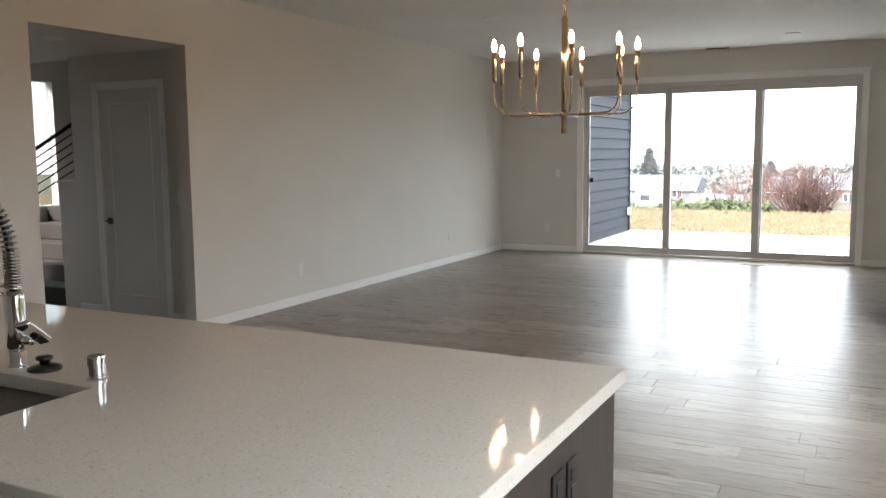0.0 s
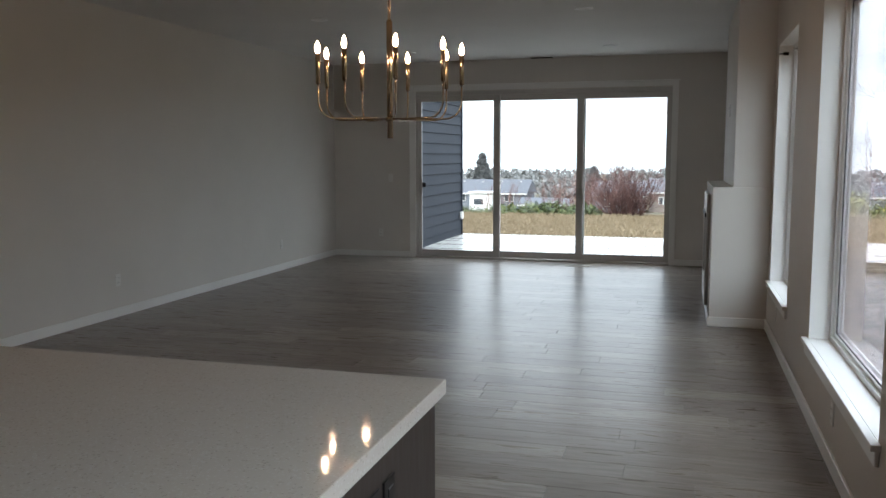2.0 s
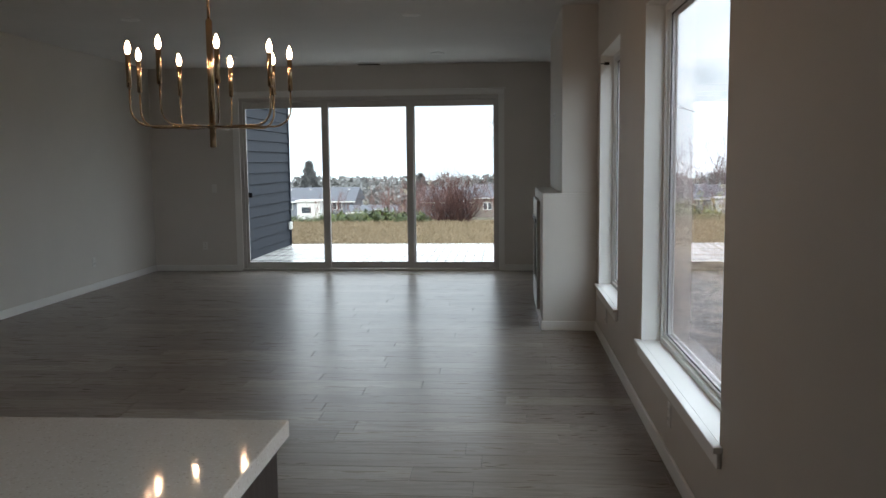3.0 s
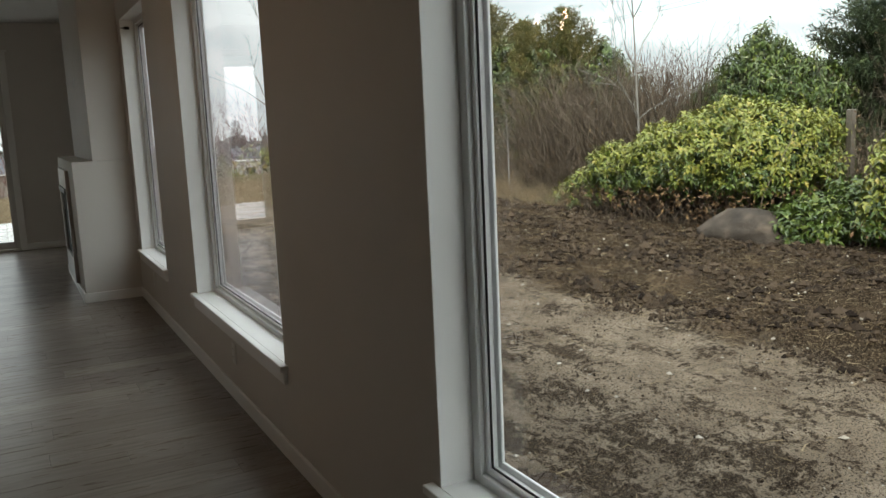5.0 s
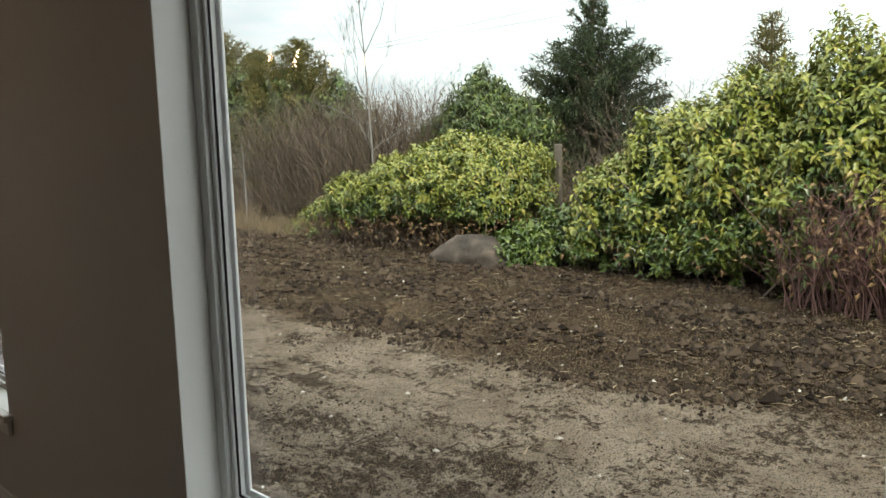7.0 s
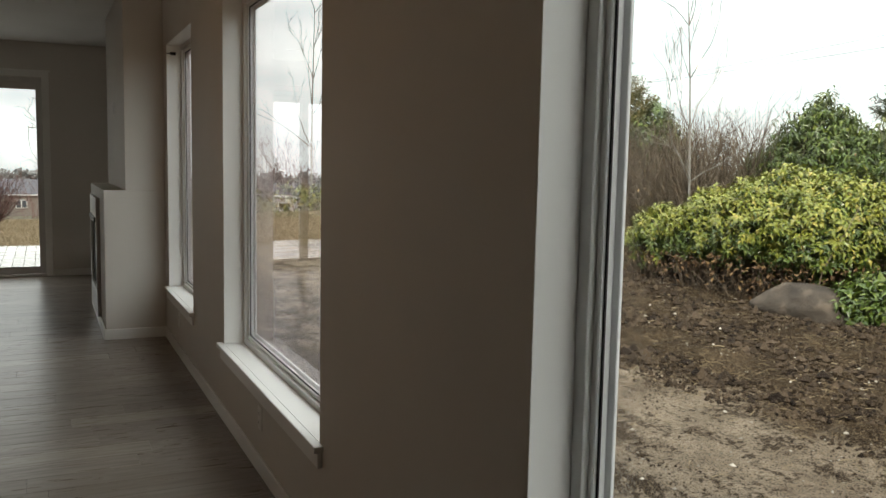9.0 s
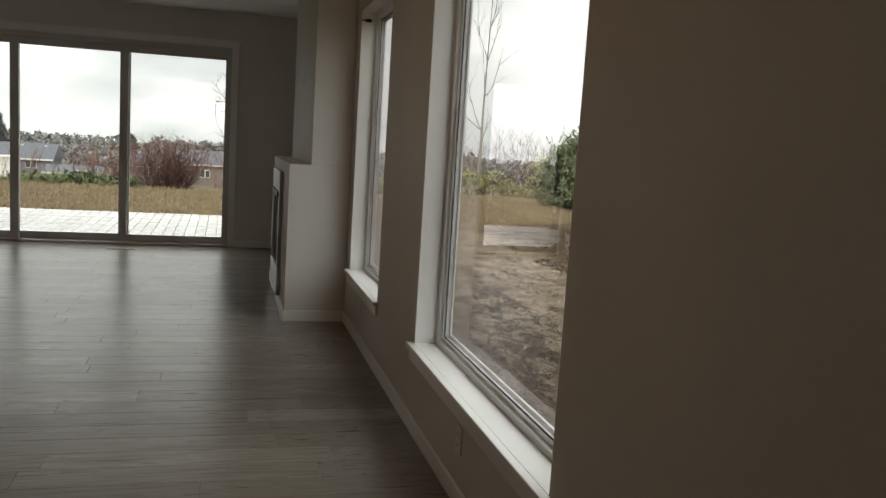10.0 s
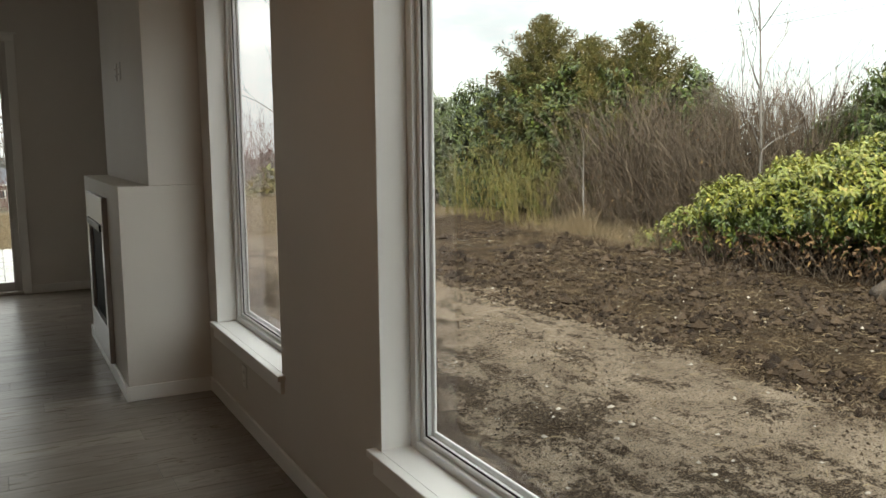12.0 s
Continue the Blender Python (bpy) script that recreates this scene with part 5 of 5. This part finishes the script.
# ---- beyond the lawn ----
thicket("red_twig_bush", "round leafless purple-brown bush at the lawn edge", "shrub", -2.45, -1.3, 29.9, 30.5, 260, 1.85, 0.012, twig_dark, 0.62, 6)
shrub("ivy_bank", "low green ivy bank along the end of the lawn", "hedge", [(-6.0, 30.3, -0.6, 1.0, 0.5, 0.3), (-4.6, 30.4, -0.55, 1.0, 0.5, 0.38), (-3.4, 30.5, -0.6, 0.9, 0.5, 0.3), (-7.6, 30.4, -0.65, 0.8, 0.4, 0.22)], 5000, 0.11, ivy_leaf, None, 0.0, 0.3, 10)
shrub("ivy_bank", "low green ivy bank beyond the end of the soil", "hedge", [(9.0, 31.5, -0.4, 2.2, 0.7, 0.9), (5.0, 31.8, -0.5, 2.4, 0.6, 0.6), (12.5, 30.5, 0.0, 2.0, 1.0, 1.6)], 6000, 0.18, tawny_leaf, laurel_new, 0.25, 0.3, 20)
for x, y, w, n, h in ((-9.2, 46, 3, 30, 1.7), (-5.8, 52, 4, 70, 3.0), (3.0, 48, 8, 150, 3.0), (14, 45, 10, 170, 4.5), (-9.5, 75, 5, 60, 3.4)):
    thicket("valley_thicket", "leafless reddish saplings in the valley", "thicket", x - w / 2, x + w / 2, y - 2, y + 2, n, h, 0.018, twig_red, 0.3, 5)


def house(x, y, w, d, eave, ridge, wall_mat, label, rows):
    z = ground_z(x, y) - 0.3
    h = thing("house", pose(x, y, z), label, "house")
    e, r = eave - z, ridge - z
    part("wall", boxed(-w / 2, -d / 2, 0, w / 2, d / 2, e), wall_mat, h)
    bm = bmesh.new()
    o = 0.4
    v = [bm.verts.new(q) for q in ((-w / 2 - o, -d / 2 - o, e - 0.15), (w / 2 + o, -d / 2 - o, e - 0.15), (w / 2 + o, d / 2 + o, e - 0.15), (-w / 2 - o, d / 2 + o, e - 0.15), (-w / 2 - o, 0, r), (w / 2 + o, 0, r))]
    for f in ((0, 1, 5, 4), (2, 3, 4, 5), (0, 4, 3), (1, 2, 5), (0, 3, 2, 1)):
        bm.faces.new([v[i] for i in f])
    roof = part("roof", bm, slate_roof, h)
    for i in range(4):
        part("roof_vent", boxed(-w * 0.4 + i * w * 0.26, -0.9, r - 0.62, -w * 0.4 + i * w * 0.26 + 0.3, -0.6, r - 0.25), white_panel, roof)
    part("fascia", boxed(-w / 2 - o, -d / 2 - o - 0.06, e - 0.34, w / 2 + o, -d / 2 - o - 0.005, e - 0.12), white_panel, h)
    for wx, wz, ww, wh in rows:
        win = part("window", boxed(wx - ww / 2, -d / 2 - 0.06, wz, wx + ww / 2, -d / 2 - 0.004, wz + wh), white_panel, h)
        for s in (-1, 1):
            part("pane", boxed(wx + s * ww / 4 - ww * 0.19, -d / 2 - 0.09, wz + 0.1, wx + s * ww / 4 + ww * 0.19, -d / 2 - 0.062, wz + wh - 0.1), far_window, win)
    return h


house(-31.0, 140, 12.5, 9, -4.5, -2.5, grey_siding, "two-storey grey house with slate roof in the valley", ((3.6, 2.1, 1.6, 1.3), (-0.5, 2.1, 1.6, 1.3), (-4.5, 2.1, 1.6, 1.3)))
house(-10.5, 150, 8.5, 9, -5.2, -2.9, grey_siding, "grey gabled house half hidden behind the bush", ((2.6, 1.4, 1.6, 1.3), (-1.5, 1.4, 1.6, 1.3)))
house(-1.0, 152, 9.0, 9, -4.6, -2.5, tan_siding, "taupe two-storey house in the valley", ((-2.2, 1.7, 1.6, 1.3), (2.0, 1.7, 1.6, 1.3)))
house(-20.0, 128, 7.0, 6, -5.7, -4.9, tan_siding, "taupe house with a low pale roof in the valley", ((1.0, 0.8, 1.4, 1.1),))
house(14.0, 150, 11.0, 9, -5.0, -2.9, grey_siding, "grey house with slate roof far in the valley", ((-2.5, 1.7, 1.6, 1.3), (2.5, 1.7, 1.6, 1.3)))
shed = thing("garden_shed", pose(-21.0, 90, ground_z(-21, 90) - 0.2), "white flat-roofed shed with a small dark window", "shed")
part("wall", boxed(-1.25, -1.2, 0, 1.25, 1.2, 2.15), white_panel, shed)
part("roof", boxed(-1.4, -1.35, 2.151, 1.4, 1.35, 2.3), white_panel, shed)
part("window", boxed(-0.75, -1.24, 0.95, 0.25, -1.204, 1.55), far_window, shed)


def far_trees():
    V, F, base = [], [], 0
    def clump(x, y, z, r, h, cone):
        nonlocal base
        m = 70
        d = unit(rng.normal(size=(m, 3)))
        u = rng.uniform(0, 1, m)
        if cone:
            p = np.stack([d[:, 0] * r * (1 - u), d[:, 1] * r * (1 - u), h * (0.1 + 0.9 * u)], 1)
        else:
            p = d * (r, r, h * 0.42) * rng.uniform(0.5, 1.05, (m, 1)) + (0, 0, h * 0.55)
        v, f = leaves(p + (x, y, z), rng.normal(size=(m, 3)), rng.normal(size=(m, 3)), r * 0.45, 0.9)
        V.append(v)
        F.append(f + base)
        base += len(v)
    for _ in range(420):
        y = rng.uniform(200, 330)
        x = rng.uniform(-0.62, 0.45) * y
        clump(x, y, ground_z(x, y) - 0.5, rng.uniform(1.2, 3.0), rng.uniform(3.6, 7.4) * (y / 270), rng.random() < 0.35)
    for _ in range(120):
        y = rng.uniform(420, 600)
        x = rng.uniform(-0.62, 0.45) * y
        clump(x, y, ground_z(x, y) - 0.5, rng.uniform(4, 8), rng.uniform(6.0, 8.5), False)
    tagged(raw("far_woods", np.concatenate(V), np.concatenate(F), hazed_leaf), "grey-green woods on the far side of the valley, haze put into the colour", "woods", kind="stuff")


far_trees()
# the firs share the woods' grey, with the haze in the colour
conifer("fir_tree", "tall haze-grey fir behind the grey house", (-36.5, 155), 10.2, 3.0, 16, 0.6, hazed_leaf)
conifer("fir_tree", "haze-grey fir among the valley houses", (-16.0, 158), 7.6, 2.6, 14, 0.6, hazed_leaf)

# overhead line beyond the thicket
line = thing("power_line", pose(40, 25, ground_z(40, 25)), "two thin dark overhead wires between wooden poles", "power line")
for y0, top in ((70, 7.3), (-20, 11.9)):
    g = ground_z(40, y0)
    part("pole", lathe(bmesh.new(), [(0.16, g - 0.3), (0.11, top)], 10, Matrix.Translation((0, y0 - 25, -ground_z(40, 25)))), weathered, line)
for z0, z1 in ((6.75, 11.75), (7.15, 9.75)):
    w = [(0.0, 70 - 90 * i / 24 - 25, z0 + (z1 - z0) * i / 24 + 0.5 * (2 * i / 24 - 1) ** 2 - 0.25 - ground_z(40, 25)) for i in range(25)]
    v, f = tubes([np.array(w)], [0.016], 5)
    raw("wire", v, f, black_metal, line)

# ---- floor planks ----
PW, PL = 0.181, 1.22
plank_box = finish(boxed(-PL / 2 + 0.0008, -PW / 2 + 0.0008, -0.006, PL / 2 - 0.0008, PW / 2 - 0.0008, 0.0, bevel=0.0012, seg=1), "floor_plank", floor_planks)


def lay_floor():
    rnd = random.Random(5)
    rows = int((FY + 0.02 - BY) / PW) + 1
    spare = []
    made = 0
    for r in range(rows):
        y = BY + PW * (r + 0.5)
        x = LX + rnd.uniform(-PL, 0)
        while x < WX:
            a, b = max(x, LX + 0.001), min(x + PL, WX - 0.001)
            x += PL
            if b - a < 0.03:
                continue
            if y > 1.6 and made < 300 and (a + b) / 2 > LX + 0.9:
                o = new("floor_plank", plank_box)
                o.parent = floor
                o.matrix_basis = Matrix.Translation(((a + b) / 2, y, 0)) @ Matrix.Diagonal(((b - a) / PL, 1, 1, 1))
                made += 1
            else:
                spare.append((a, b, y))
    return spare


SPARE = lay_floor()
hall_rows = int((HY - BY) / PW)
for r in range(hall_rows):
    y = BY + PW * (r + 0.5)
    off = (r * 0.37) % 1 * PL
    x = HX0 - off
    while x < LX - 0.12:
        a, b = max(x, HX0), min(x + PL, LX - 0.001)
        x += PL
        if b - a > 0.05:
            SPARE.append((a, b, y))
bm = bmesh.new()
for a, b, y in SPARE:
    q = [bm.verts.new((u, w, z)) for z in (-0.005, 0.0) for u, w in ((a + 0.0008, y - PW / 2 + 0.0008), (b - 0.0008, y - PW / 2 + 0.0008), (b - 0.0008, y + PW / 2 - 0.0008), (a + 0.0008, y + PW / 2 - 0.0008))]
    bm.faces.new(q[4:])
    for i in range(4):
        bm.faces.new((q[i], q[(i + 1) % 4], q[4 + (i + 1) % 4], q[4 + i]))
rest = part("floor_planks", bm, floor_planks, floor)
tagged(rest, kind="stuff")
